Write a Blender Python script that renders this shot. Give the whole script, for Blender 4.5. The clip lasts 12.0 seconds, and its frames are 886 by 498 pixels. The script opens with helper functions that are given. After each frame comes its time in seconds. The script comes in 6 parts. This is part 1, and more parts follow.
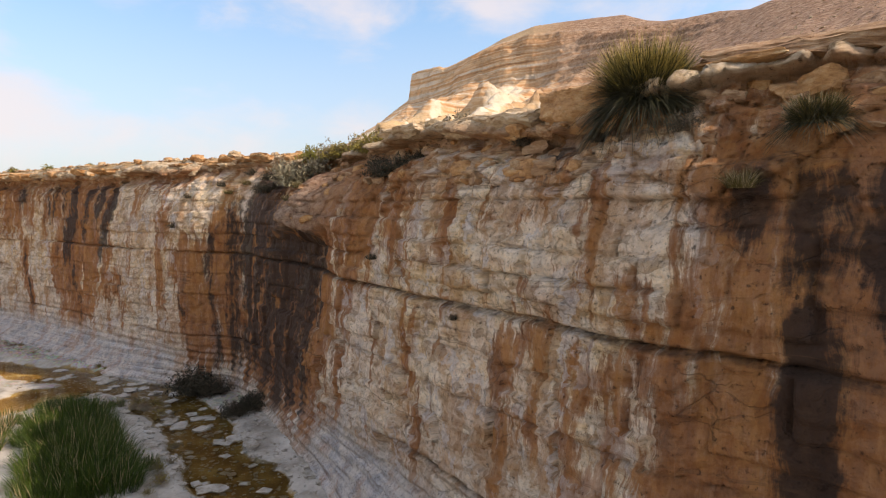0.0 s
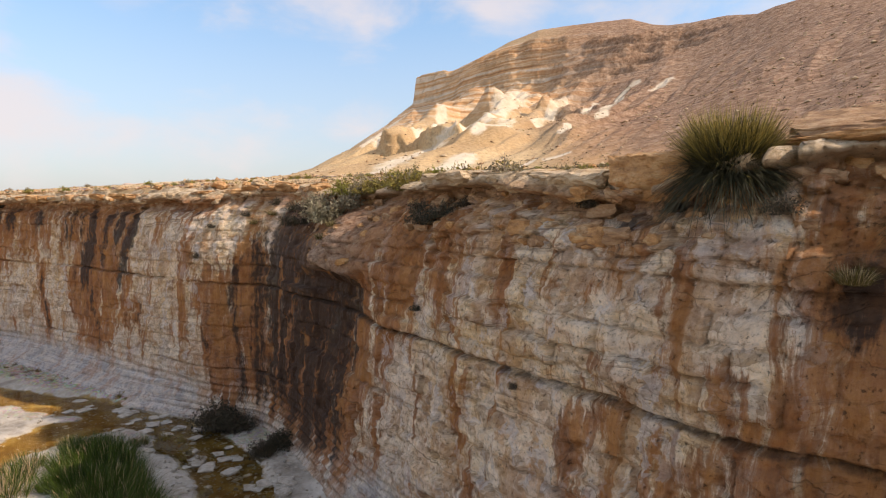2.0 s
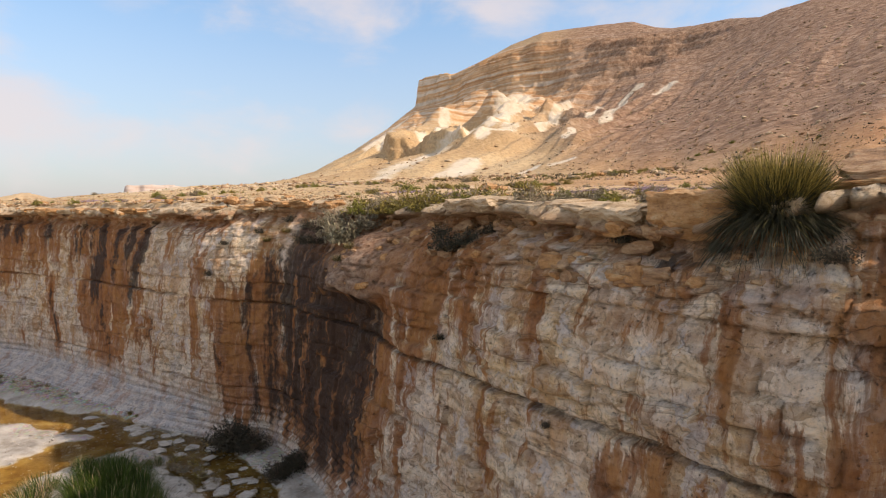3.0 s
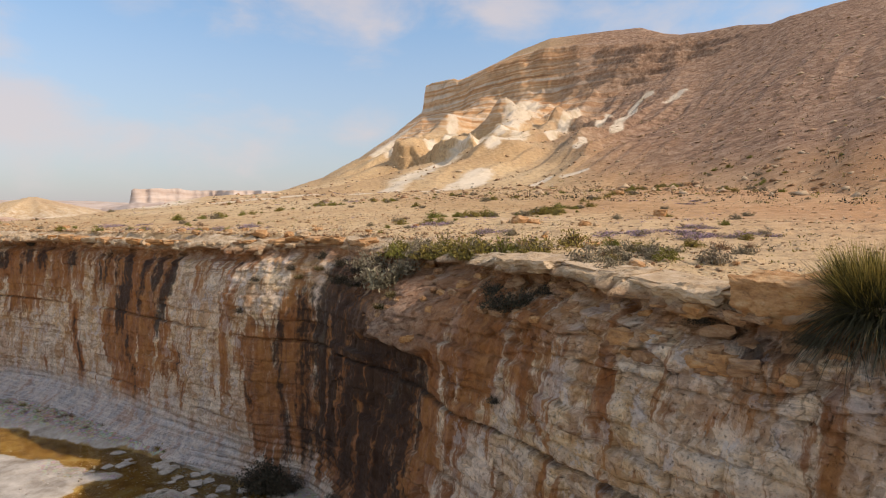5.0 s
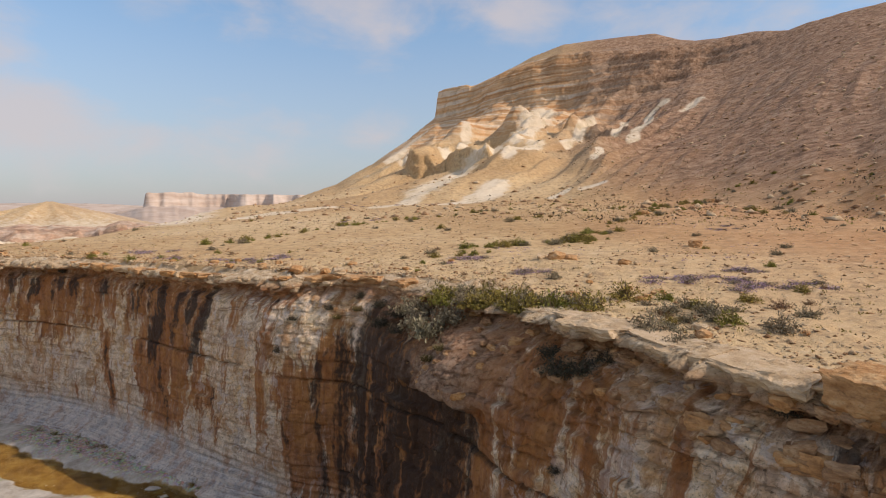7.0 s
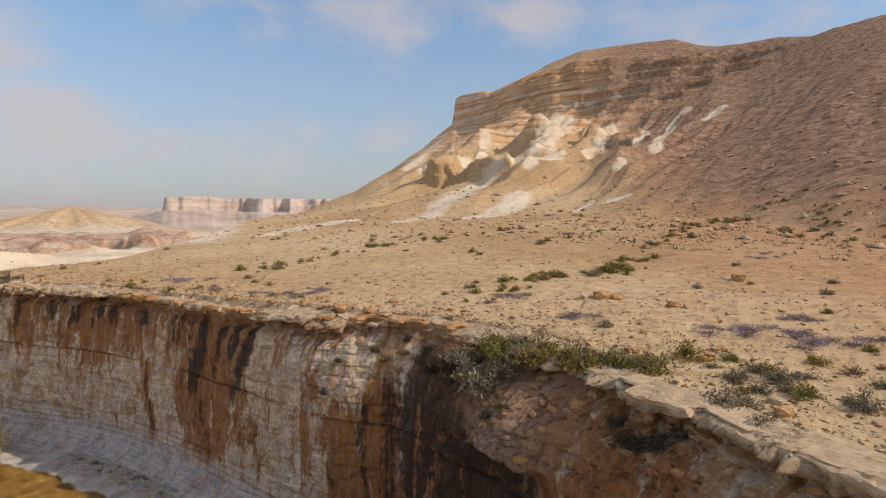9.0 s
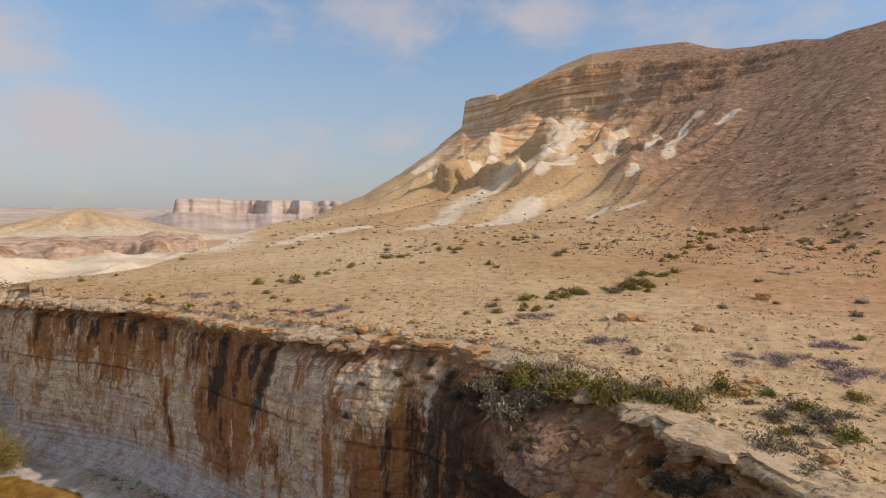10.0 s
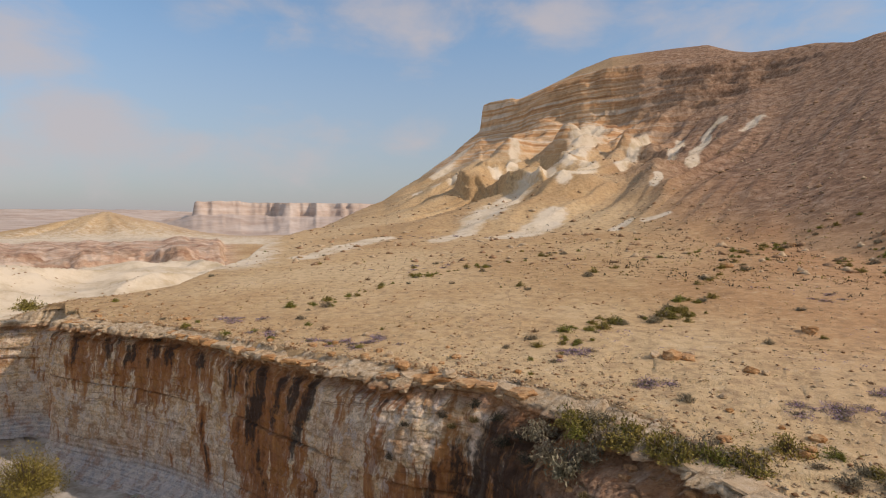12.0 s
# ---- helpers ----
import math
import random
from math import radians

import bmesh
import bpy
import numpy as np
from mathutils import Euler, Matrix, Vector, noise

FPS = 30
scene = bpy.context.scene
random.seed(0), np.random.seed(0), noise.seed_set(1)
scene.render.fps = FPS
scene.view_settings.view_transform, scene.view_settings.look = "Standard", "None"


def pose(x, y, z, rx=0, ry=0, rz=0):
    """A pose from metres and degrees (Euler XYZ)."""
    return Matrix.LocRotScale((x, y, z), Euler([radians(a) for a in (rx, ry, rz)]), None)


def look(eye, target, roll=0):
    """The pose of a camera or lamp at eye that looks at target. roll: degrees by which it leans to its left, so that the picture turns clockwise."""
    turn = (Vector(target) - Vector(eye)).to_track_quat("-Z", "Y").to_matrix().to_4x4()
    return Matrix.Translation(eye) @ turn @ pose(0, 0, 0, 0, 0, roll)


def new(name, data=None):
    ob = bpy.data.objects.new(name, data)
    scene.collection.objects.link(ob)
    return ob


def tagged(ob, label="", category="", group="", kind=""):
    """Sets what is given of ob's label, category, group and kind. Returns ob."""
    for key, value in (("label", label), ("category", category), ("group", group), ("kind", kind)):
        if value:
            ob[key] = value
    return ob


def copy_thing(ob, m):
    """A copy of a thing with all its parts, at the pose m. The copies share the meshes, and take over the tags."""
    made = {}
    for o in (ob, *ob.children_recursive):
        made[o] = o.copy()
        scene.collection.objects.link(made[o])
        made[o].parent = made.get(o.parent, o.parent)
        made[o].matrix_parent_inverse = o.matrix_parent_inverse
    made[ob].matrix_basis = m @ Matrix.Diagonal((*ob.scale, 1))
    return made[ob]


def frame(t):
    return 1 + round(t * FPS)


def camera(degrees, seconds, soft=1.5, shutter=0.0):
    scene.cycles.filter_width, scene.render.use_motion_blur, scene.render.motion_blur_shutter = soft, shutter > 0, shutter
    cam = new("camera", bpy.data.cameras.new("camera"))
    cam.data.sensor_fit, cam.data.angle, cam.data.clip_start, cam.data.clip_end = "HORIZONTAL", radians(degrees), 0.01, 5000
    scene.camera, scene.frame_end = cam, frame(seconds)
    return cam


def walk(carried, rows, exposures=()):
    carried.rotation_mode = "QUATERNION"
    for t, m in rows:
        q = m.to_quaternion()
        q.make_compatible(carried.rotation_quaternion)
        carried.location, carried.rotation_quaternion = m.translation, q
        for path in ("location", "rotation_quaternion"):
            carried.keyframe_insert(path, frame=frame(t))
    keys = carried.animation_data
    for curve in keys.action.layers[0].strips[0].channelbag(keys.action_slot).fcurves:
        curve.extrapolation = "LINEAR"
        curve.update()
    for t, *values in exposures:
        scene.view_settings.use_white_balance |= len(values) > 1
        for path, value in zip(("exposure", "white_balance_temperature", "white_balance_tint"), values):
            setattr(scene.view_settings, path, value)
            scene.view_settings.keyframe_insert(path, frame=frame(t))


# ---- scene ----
cam = camera(74.4, 12.0, soft=1.1)
METRES, EYE, TILT, LEAN, TURN = 12.0, 8.1, -4.5, 0.0, 0.0
ROWS = [
    (0.0, 0.0, 0.0, 0.0, -0.0, 0.0, -0.0),
    (0.5, -0.0253, 0.0114, 0.0285, 0.07, 0.03, -0.02),
    (1.0, -0.0476, 0.0223, 0.0538, 0.13, 0.06, -0.04),
    (1.5, -0.073, 0.0351, 0.0815, 0.19, 0.11, -0.05),
    (2.0, -0.096, 0.0457, 0.1078, 0.23, 0.14, -0.06),
    (2.5, -0.1218, 0.0565, 0.1366, 0.29, 0.2, -0.07),
    (3.0, -0.146, 0.0661, 0.1642, 0.35, 0.28, -0.07),
    (5.0, -0.2506, 0.094, 0.286, 0.78, 0.56, -0.19),
    (5.5, -0.2778, 0.1006, 0.3174, 0.96, 0.64, -0.22),
    (6.0, -0.3023, 0.1061, 0.3494, 1.17, 0.72, -0.26),
    (6.5, -0.3283, 0.1098, 0.3833, 1.46, 0.77, -0.31),
    (7.0, -0.3536, 0.1119, 0.4146, 1.75, 0.85, -0.35),
    (9.0, -0.4682, 0.1185, 0.5529, 3.17, 1.13, -0.54),
    (9.5, -0.4977, 0.1267, 0.5926, 3.59, 1.21, -0.58),
    (10.0, -0.5252, 0.1319, 0.6277, 3.97, 1.25, -0.63),
    (10.5, -0.5524, 0.1345, 0.6641, 4.38, 1.27, -0.69),
    (11.0, -0.5769, 0.1368, 0.6968, 4.73, 1.32, -0.74),
    (11.5, -0.603, 0.1403, 0.7296, 5.13, 1.35, -0.78),
    (12.0, -0.6286, 0.144, 0.7576, 5.48, 1.38, -0.8),
]
walk(cam, [(t, pose(0, 0, EYE, TILT, LEAN, TURN) @ pose(METRES * x, METRES * y, METRES * z, 90 + pitch, roll, yaw)) for t, x, y, z, yaw, pitch, roll in ROWS],
     exposures=[(0.0, 0.30, 7500, 21), (2.5, 0.17, 7500, 21), (5.5, -0.17, 7400, 21), (9.5, -0.42, 7300, 21), (12.0, -0.52, 7300, 21)])


# ---------- world, sun, exposure ----------
SUN_AZ, SUN_EL = 102.0, 37.5        # degrees clockwise from +y, and above the horizon


HAZE, CLOUD = (4.7, 4.8, 5.5, 1), (6.9, 7.1, 7.6, 1)
# clouds in the view: direction, size, amount
CLOUDS = [(-0.61, 0.785, 0.125, 0.17, 0.9), (-0.645, 0.735, 0.23, 0.14, 0.8), (-0.68, 0.73, 0.09, 0.20, 0.7), (-0.40, 0.862, 0.315, 0.15, 0.5), (-0.15, 0.936, 0.322, 0.15, 0.8), (0.055, 0.948, 0.312, 0.12, 0.8),
          (0.31, 0.911, 0.27, 0.15, 0.6), (-0.138, 0.983, 0.125, 0.08, 0.7), (-0.41, 0.905, 0.10, 0.16, 0.5), (0.47, 0.838, 0.28, 0.12, 0.5), (-0.30, 0.95, 0.08, 0.16, 0.4)]


def build_world():
    w = bpy.data.worlds.new("sky_world")
    scene.world = w
    w.use_nodes = True
    nt = w.node_tree
    nt.nodes.clear()
    G = Nodes(nt)
    sky = nt.nodes.new("ShaderNodeTexSky")
    sky.sky_type = "NISHITA"
    sky.sun_disc = False
    sky.sun_elevation = radians(SUN_EL)
    sky.sun_rotation = radians(SUN_AZ)
    sky.altitude = 400
    sky.dust_density = 0.6
    sky.ozone_density = 1.6
    sky.air_density = 1.0
    way = nt.nodes.new("ShaderNodeTexCoord").outputs["Generated"]
    sep = nt.nodes.new("ShaderNodeSeparateXYZ")
    nt.links.new(way, sep.inputs[0])
    wide = G.scaled(way, 1.0, 1.0, 1.9)
    puff = G.noise(wide, 5.5, 8, 0.58, 0.25)
    fluff = G.math("MULTIPLY", G.math("SUBTRACT", puff, 0.48), 2.3)
    total = None
    for x, y, z, size, amount in CLOUDS:
        n = nt.nodes.new("ShaderNodeVectorMath")
        n.operation = "DISTANCE"
        nt.links.new(wide, n.inputs[0])
        n.inputs[1].default_value = (x, y, z * 1.9)
        far = G.math("DIVIDE", n.outputs["Value"], size)
        one = G.math("MULTIPLY", G.math("SUBTRACT", 1.0, far), amount)
        total = one if total is None else G.math("MAXIMUM", total, one)
    cover = G.ramp(G.math("ADD", total, fluff), [(0.0, (0, 0, 0)), (1.0, (1, 1, 1))], True)
    low = G.ramp(sep.outputs[2], [(0.0, (0.90, 0.90, 0.90)), (0.10, (0.66, 0.66, 0.66)), (0.30, (0.16, 0.16, 0.16)), (0.6, (0.0, 0.0, 0.0))])
    blue = G.mix(1.0, sky.outputs[0], (1.42, 2.10, 2.26, 1), "MULTIPLY")
    hazy = G.mix(low, blue, HAZE)
    mixed = G.mix(G.math("MULTIPLY", cover, 0.78), hazy, CLOUD)
    # unseen bright broken cloud, added over the rest of the sky as fill light for the wall
    fill_cloud = G.noise(G.scaled(way, 1, 1, 1.6, (3, 1, 0)), 1.9, 7, 0.55)
    elsewhere = G.math("MULTIPLY", G.ramp(sep.outputs[1], [(0.30, (1, 1, 1)), (0.62, (0, 0, 0))]), G.ramp(sep.outputs[2], [(0.0, (0.2,) * 3), (0.1, (1, 1, 1))]))
    elsewhere = G.math("MAXIMUM", elsewhere, G.ramp(sep.outputs[2], [(0.50, (0, 0, 0)), (0.68, (1, 1, 1))]))
    fill_cloud = G.math("MULTIPLY", G.ramp(fill_cloud, [(0.40, (0, 0, 0)), (0.58, (1, 1, 1))], True), elsewhere)
    mixed = G.mix(G.math("MULTIPLY", fill_cloud, 0.8), mixed, (9.1, 9.3, 9.7, 1))
    bg = nt.nodes.new("ShaderNodeBackground")
    bg.inputs["Strength"].default_value = 0.10
    out = nt.nodes.new("ShaderNodeOutputWorld")
    nt.links.new(mixed, bg.inputs[0])
    nt.links.new(bg.outputs[0], out.inputs[0])


class Nodes:
    """Short hand for building node trees."""

    def __init__(self, nt):
        self.nt = nt

    def put(self, socket, value):
        if isinstance(value, bpy.types.NodeSocket):
            self.nt.links.new(value, socket)
        else:
            socket.default_value = value

    def math(self, op, a, b=0.0, clamp=False):
        n = self.nt.nodes.new("ShaderNodeMath")
        n.operation = op
        n.use_clamp = clamp
        self.put(n.inputs[0], a)
        self.put(n.inputs[1], b)
        return n.outputs[0]

    def noise(self, vec, scale, detail=4, rough=0.5, distort=0.0):
        n = self.nt.nodes.new("ShaderNodeTexNoise")
        if vec is not None:
            self.put(n.inputs["Vector"], vec)
        n.inputs["Scale"].default_value = scale
        n.inputs["Detail"].default_value = detail
        n.inputs["Roughness"].default_value = rough
        n.inputs["Distortion"].default_value = distort
        return n.outputs[0]

    def cells(self, vec, scale, feature="F1", out=0):
        n = self.nt.nodes.new("ShaderNodeTexVoronoi")
        n.feature = feature
        self.put(n.inputs["Vector"], vec)
        n.inputs["Scale"].default_value = scale
        return n.outputs[out]

    def ramp(self, fac, stops, smooth=False):
        n = self.nt.nodes.new("ShaderNodeValToRGB")
        el = n.color_ramp.elements
        while len(el) < len(stops):
            el.new(0.5)
        for e, (p, c) in zip(el, stops):
            e.position = p
            e.color = (*c, 1)
        if smooth:
            n.color_ramp.interpolation = "EASE"
        self.put(n.inputs[0], fac)
        return n.outputs[0]

    def mix(self, fac, a, b, blend="MIX"):
        n = self.nt.nodes.new("ShaderNodeMix")
        n.data_type = "RGBA"
        n.blend_type = blend
        self.put(n.inputs[0], fac)
        self.put(n.inputs[6], a)
        self.put(n.inputs[7], b)
        return n.outputs[2]

    def scaled(self, vec, x, y, z, shift=(0, 0, 0)):
        n = self.nt.nodes.new("ShaderNodeMapping")
        self.put(n.inputs[0], vec)
        n.inputs["Location"].default_value = shift
        n.inputs["Scale"].default_value = (x, y, z)
        return n.outputs[0]

    def attr(self, name):
        n = self.nt.nodes.new("ShaderNodeAttribute")
        n.attribute_name = name
        return n.outputs[2]

    def vec_attr(self, name):
        n = self.nt.nodes.new("ShaderNodeAttribute")
        n.attribute_name = name
        return n.outputs[1]

    def pos(self):
        return self.nt.nodes.new("ShaderNodeNewGeometry").outputs["Position"]

    def obj(self):
        return self.nt.nodes.new("ShaderNodeTexCoord").outputs["Object"]

    def rand(self):
        return self.nt.nodes.new("ShaderNodeObjectInfo").outputs["Random"]

    def island(self):
        return self.nt.nodes.new("ShaderNodeNewGeometry").outputs["Random Per Island"]

    def bump(self, height, strength=0.4, dist=0.05, normal=None):
        n = self.nt.nodes.new("ShaderNodeBump")
        n.inputs["Strength"].default_value = strength
        n.inputs["Distance"].default_value = dist
        self.put(n.inputs["Height"], height)
        if normal is not None:
            self.put(n.inputs["Normal"], normal)
        return n.outputs[0]


def material(name, build):
    m = bpy.data.materials.new(name)
    m.use_nodes = True
    nt = m.node_tree
    nt.nodes.clear()
    G = Nodes(nt)
    b = nt.nodes.new("ShaderNodeBsdfPrincipled")
    o = nt.nodes.new("ShaderNodeOutputMaterial")
    nt.links.new(b.outputs[0], o.inputs[0])
    b.inputs["Roughness"].default_value = 0.9
    b.inputs["Specular IOR Level"].default_value = 0.2
    build(G, b)
    return m


build_world()
sun = new("sun", bpy.data.lights.new("sun", "SUN"))
sun.data.energy = 3.8
sun.data.angle = radians(0.55)
sun.data.color = (1.0, 0.94, 0.84)
toward = Vector((math.sin(radians(SUN_AZ)) * math.cos(radians(SUN_EL)), math.cos(radians(SUN_AZ)) * math.cos(radians(SUN_EL)), math.sin(radians(SUN_EL))))
sun.matrix_world = look(toward * 80, (0, 0, 0))


# ---------- numeric helpers ----------
def smooth(a, b, x):
    t = np.clip((x - a) / (b - a), 0, 1)
    return t * t * (3 - 2 * t)


_TAB = np.random.RandomState(7).rand(512 * 512).astype(np.float32)


def hash2(ix, iy, seed):
    """A random number between 0 and 1 for each cell."""
    i = (ix.astype(np.int32) + (seed * 1931 & 511)) & 511
    j = (iy.astype(np.int32) + (seed * 733 + 57 & 511)) & 511
    return _TAB[(i << 9) | j]


def vnoise(x, y, seed=0):
    """Smooth value noise between -1 and 1."""
    x, y = np.broadcast_arrays(np.asarray(x, float), np.asarray(y, float))
    ix, iy = np.floor(x), np.floor(y)
    fx, fy = x - ix, y - iy
    ux, uy = fx * fx * fx * (fx * (fx * 6 - 15) + 10), fy * fy * fy * (fy * (fy * 6 - 15) + 10)
    a, b = hash2(ix, iy, seed), hash2(ix + 1, iy, seed)
    c, d = hash2(ix, iy + 1, seed), hash2(ix + 1, iy + 1, seed)
    return 2 * ((a + (b - a) * ux) * (1 - uy) + (c + (d - c) * ux) * uy) - 1


def fbm(x, y, seed=0, octaves=4, gain=0.5):
    total, amp, norm = 0.0, 1.0, 0.0
    for k in range(octaves):
        total = total + amp * vnoise(x * 2.03 ** k + 17.3 * k, y * 2.03 ** k - 9.1 * k, seed + k)
        norm += amp
        amp *= gain
    return total / norm


def worley(x, y, seed=0):
    """Distances to the nearest and next seed point, and the nearest one's random number."""
    x, y = np.broadcast_arrays(np.asarray(x, float), np.asarray(y, float))
    ix, iy = np.floor(x), np.floor(y)
    d1 = np.full(x.shape, 9.0)
    d2 = np.full(x.shape, 9.0)
    idn = np.zeros(x.shape)
    for dx in (-1, 0, 1):
        for dy in (-1, 0, 1):
            cx, cy = ix + dx, iy + dy
            d = np.hypot(cx + hash2(cx, cy, seed) - x, cy + hash2(cx, cy, seed + 5) - y)
            near = d < d1
            d2 = np.where(near, d1, np.minimum(d2, d))
            idn = np.where(near, hash2(cx, cy, seed + 9), idn)
            d1 = np.where(near, d, d1)
    return d1, d2, idn


def path_distance(x, y, pts):
    best = np.full(np.shape(x), 1e9)
    for (ax, ay), (bx, by) in zip(pts[:-1], pts[1:]):
        t = np.clip(((x - ax) * (bx - ax) + (y - ay) * (by - ay)) / ((bx - ax) ** 2 + (by - ay) ** 2), 0, 1)
        best = np.minimum(best, np.hypot(x - ax - t * (bx - ax), y - ay - t * (by - ay)))
    return best


def grid_mesh(name, P, mats, attrs=(), flip=False, mat_index=None):
    """One mesh object from a rows x columns x 3 array of places."""
    n, m, _ = P.shape
    idx = np.arange(n * m).reshape(n, m)
    quads = np.stack([idx[:-1, :-1], idx[:-1, 1:], idx[1:, 1:], idx[1:, :-1]], -1).reshape(-1, 4)
    if flip:
        quads = quads[:, ::-1]
    me = bpy.data.meshes.new(name)
    me.vertices.add(n * m)
    me.vertices.foreach_set("co", P.reshape(-1).astype(np.float32))
    me.loops.add(quads.size)
    me.loops.foreach_set("vertex_index", quads.reshape(-1).astype(np.int32))
    me.polygons.add(len(quads))
    me.polygons.foreach_set("loop_start", np.arange(0, quads.size, 4, dtype=np.int32))
    me.polygons.foreach_set("use_smooth", np.ones(len(quads), bool))
    if mat_index is not None:
        me.polygons.foreach_set("material_index", mat_index.reshape(-1).astype(np.int32))
    for m_ in mats:
        me.materials.append(m_)
    me.update(calc_edges=True)
    for key, values in attrs:
        a = me.attributes.new(key, "FLOAT", "POINT")
        a.data.foreach_set("value", np.asarray(values, np.float32).reshape(-1))
    return new(name, me)


# ---------- plan of the canyon wall ----------
# the wall's line at mid height, from beyond the right end to the far left: x, y
WALL = np.array([(46, -40), (30, -24), (17, -9), (11, -1), (7.4, 4.4), (5.1, 7.2), (3.2, 8.7), (1.7, 10.5), (0.0, 12.8), (-1.6, 15.4), (-2.9, 17.0),
                 (-4.8, 19.6), (-6.4, 22.0), (-7.9, 24.1), (-9.4, 25.2), (-11.8, 25.9), (-16.8, 29.4), (-21.4, 32.6), (-25.0, 34.8), (-29.5, 36.9),
                 (-36.2, 38.8), (-38.8, 40.2), (-39.6, 42.6), (-42.0, 43.8), (-46, 43), (-56, 37), (-80, 20), (-110, -10)], float)
# how far the rim stands back from that line, and its height
BACK = [1.4, 1.4, 1.8, 2.2, 2.4, 2.3, 1.55, 1.4, 1.4, 1.6, 2.1, 2.9, 2.9, 2.0, 1.6, 2.0, 0.8, 0.1, 0.2, 0.4, 0.6, 0.6, 0.5, 0.4, 0.4, 0.4, 0.4, 0.4]
RIMZ = [10.4, 10.4, 10.5, 10.5, 10.5, 10.55, 10.25, 9.95, 10.0, 10.1, 10.05, 10.0, 10.05, 10.1, 10.15, 9.95, 9.8, 9.75, 9.75, 9.75, 9.7, 9.5, 9.2, 8.9, 8.9, 9.2, 9.4, 9.4]
FOOT = [1.2, 1.2, 1.2, 1.2, 1.4, 1.5, 1.6, 1.6, 1.6, 1.4, 0.9, 0.5, 0.4, 0.35, 0.3, 0.4, 1.5, 1.9, 1.9, 2.0, 1.6, 1.0, 0.6, 0.8, 1.0, 1.0, 1.0, 1.0]
HUB = np.array((-7.54, 2.44))


def spline(ctrl, t):
    """Catmull-Rom through the rows of ctrl at the row numbers t."""
    c = np.asarray(ctrl, float)
    i = np.clip(np.floor(t).astype(int), 0, len(c) - 2)
    f = (t - i).reshape((-1,) + (1,) * (c.ndim - 1))
    p0, p1, p2, p3 = c[np.maximum(i - 1, 0)], c[i], c[i + 1], c[np.minimum(i + 2, len(c) - 1)]
    return 0.5 * (2 * p1 + (p2 - p0) * f + (2 * p0 - 5 * p1 + 4 * p2 - p3) * f ** 2 + (3 * p1 - p0 - 3 * p2 + p3) * f ** 3)


T_FINE = np.linspace(0, len(WALL) - 1, 12001)
XY_FINE = spline(WALL, T_FINE)
S_FINE = np.concatenate([[0], np.cumsum(np.hypot(*np.diff(XY_FINE, axis=0).T))])


def s_of_row(k):
    return float(np.interp(k, T_FINE, S_FINE))


def columns():
    """Stations along the wall: close together where the camera passes."""
    stops = [(0, 4, 0.7), (4, 5, 0.15), (5, 12.4, 0.045), (12.4, 19, 0.07), (19, 21.5, 0.06), (21.5, 24, 0.12), (24, 27, 1.5)]
    parts = []
    for a, b, step in stops:
        sa, sb = s_of_row(a), s_of_row(b)
        parts.append(np.linspace(sa, sb, max(2, int((sb - sa) / step)), endpoint=False))
    return np.concatenate(parts + [[s_of_row(27)]])


S = columns()
T = np.interp(S, S_FINE, T_FINE)
LINE = spline(WALL, T)
tangent = np.gradient(LINE, S, axis=0)
for _ in range(3):
    k = np.ones(9) / 9
    tangent = np.stack([np.convolve(np.pad(tangent[:, j], 4, mode="edge"), k, "valid") for j in (0, 1)], 1)
tangent /= np.hypot(*tangent.T)[:, None]
OUT = np.stack([-tangent[:, 1], tangent[:, 0]], 1)          # towards the canyon
if np.mean(np.sum((HUB - LINE) * OUT, 1)) < 0:
    OUT = -OUT
back, rimz, foot = spline(np.array(BACK), T), spline(np.array(RIMZ), T), spline(np.array(FOOT), T)
S0 = s_of_row(8)                                            # the wall below the big tussock

# ---------- the cliff ----------
BEDS = [(0.55, .03), (1.0, .06), (1.45, .03), (2.2, .13), (2.75, .03), (3.3, .04), (4.05, .06), (4.5, .03), (5.0, .04), (5.92, .17), (6.3, .03), (6.75, .06), (7.25, .03), (7.75, .05), (8.2, .05), (8.7, .04), (9.1, .04)]


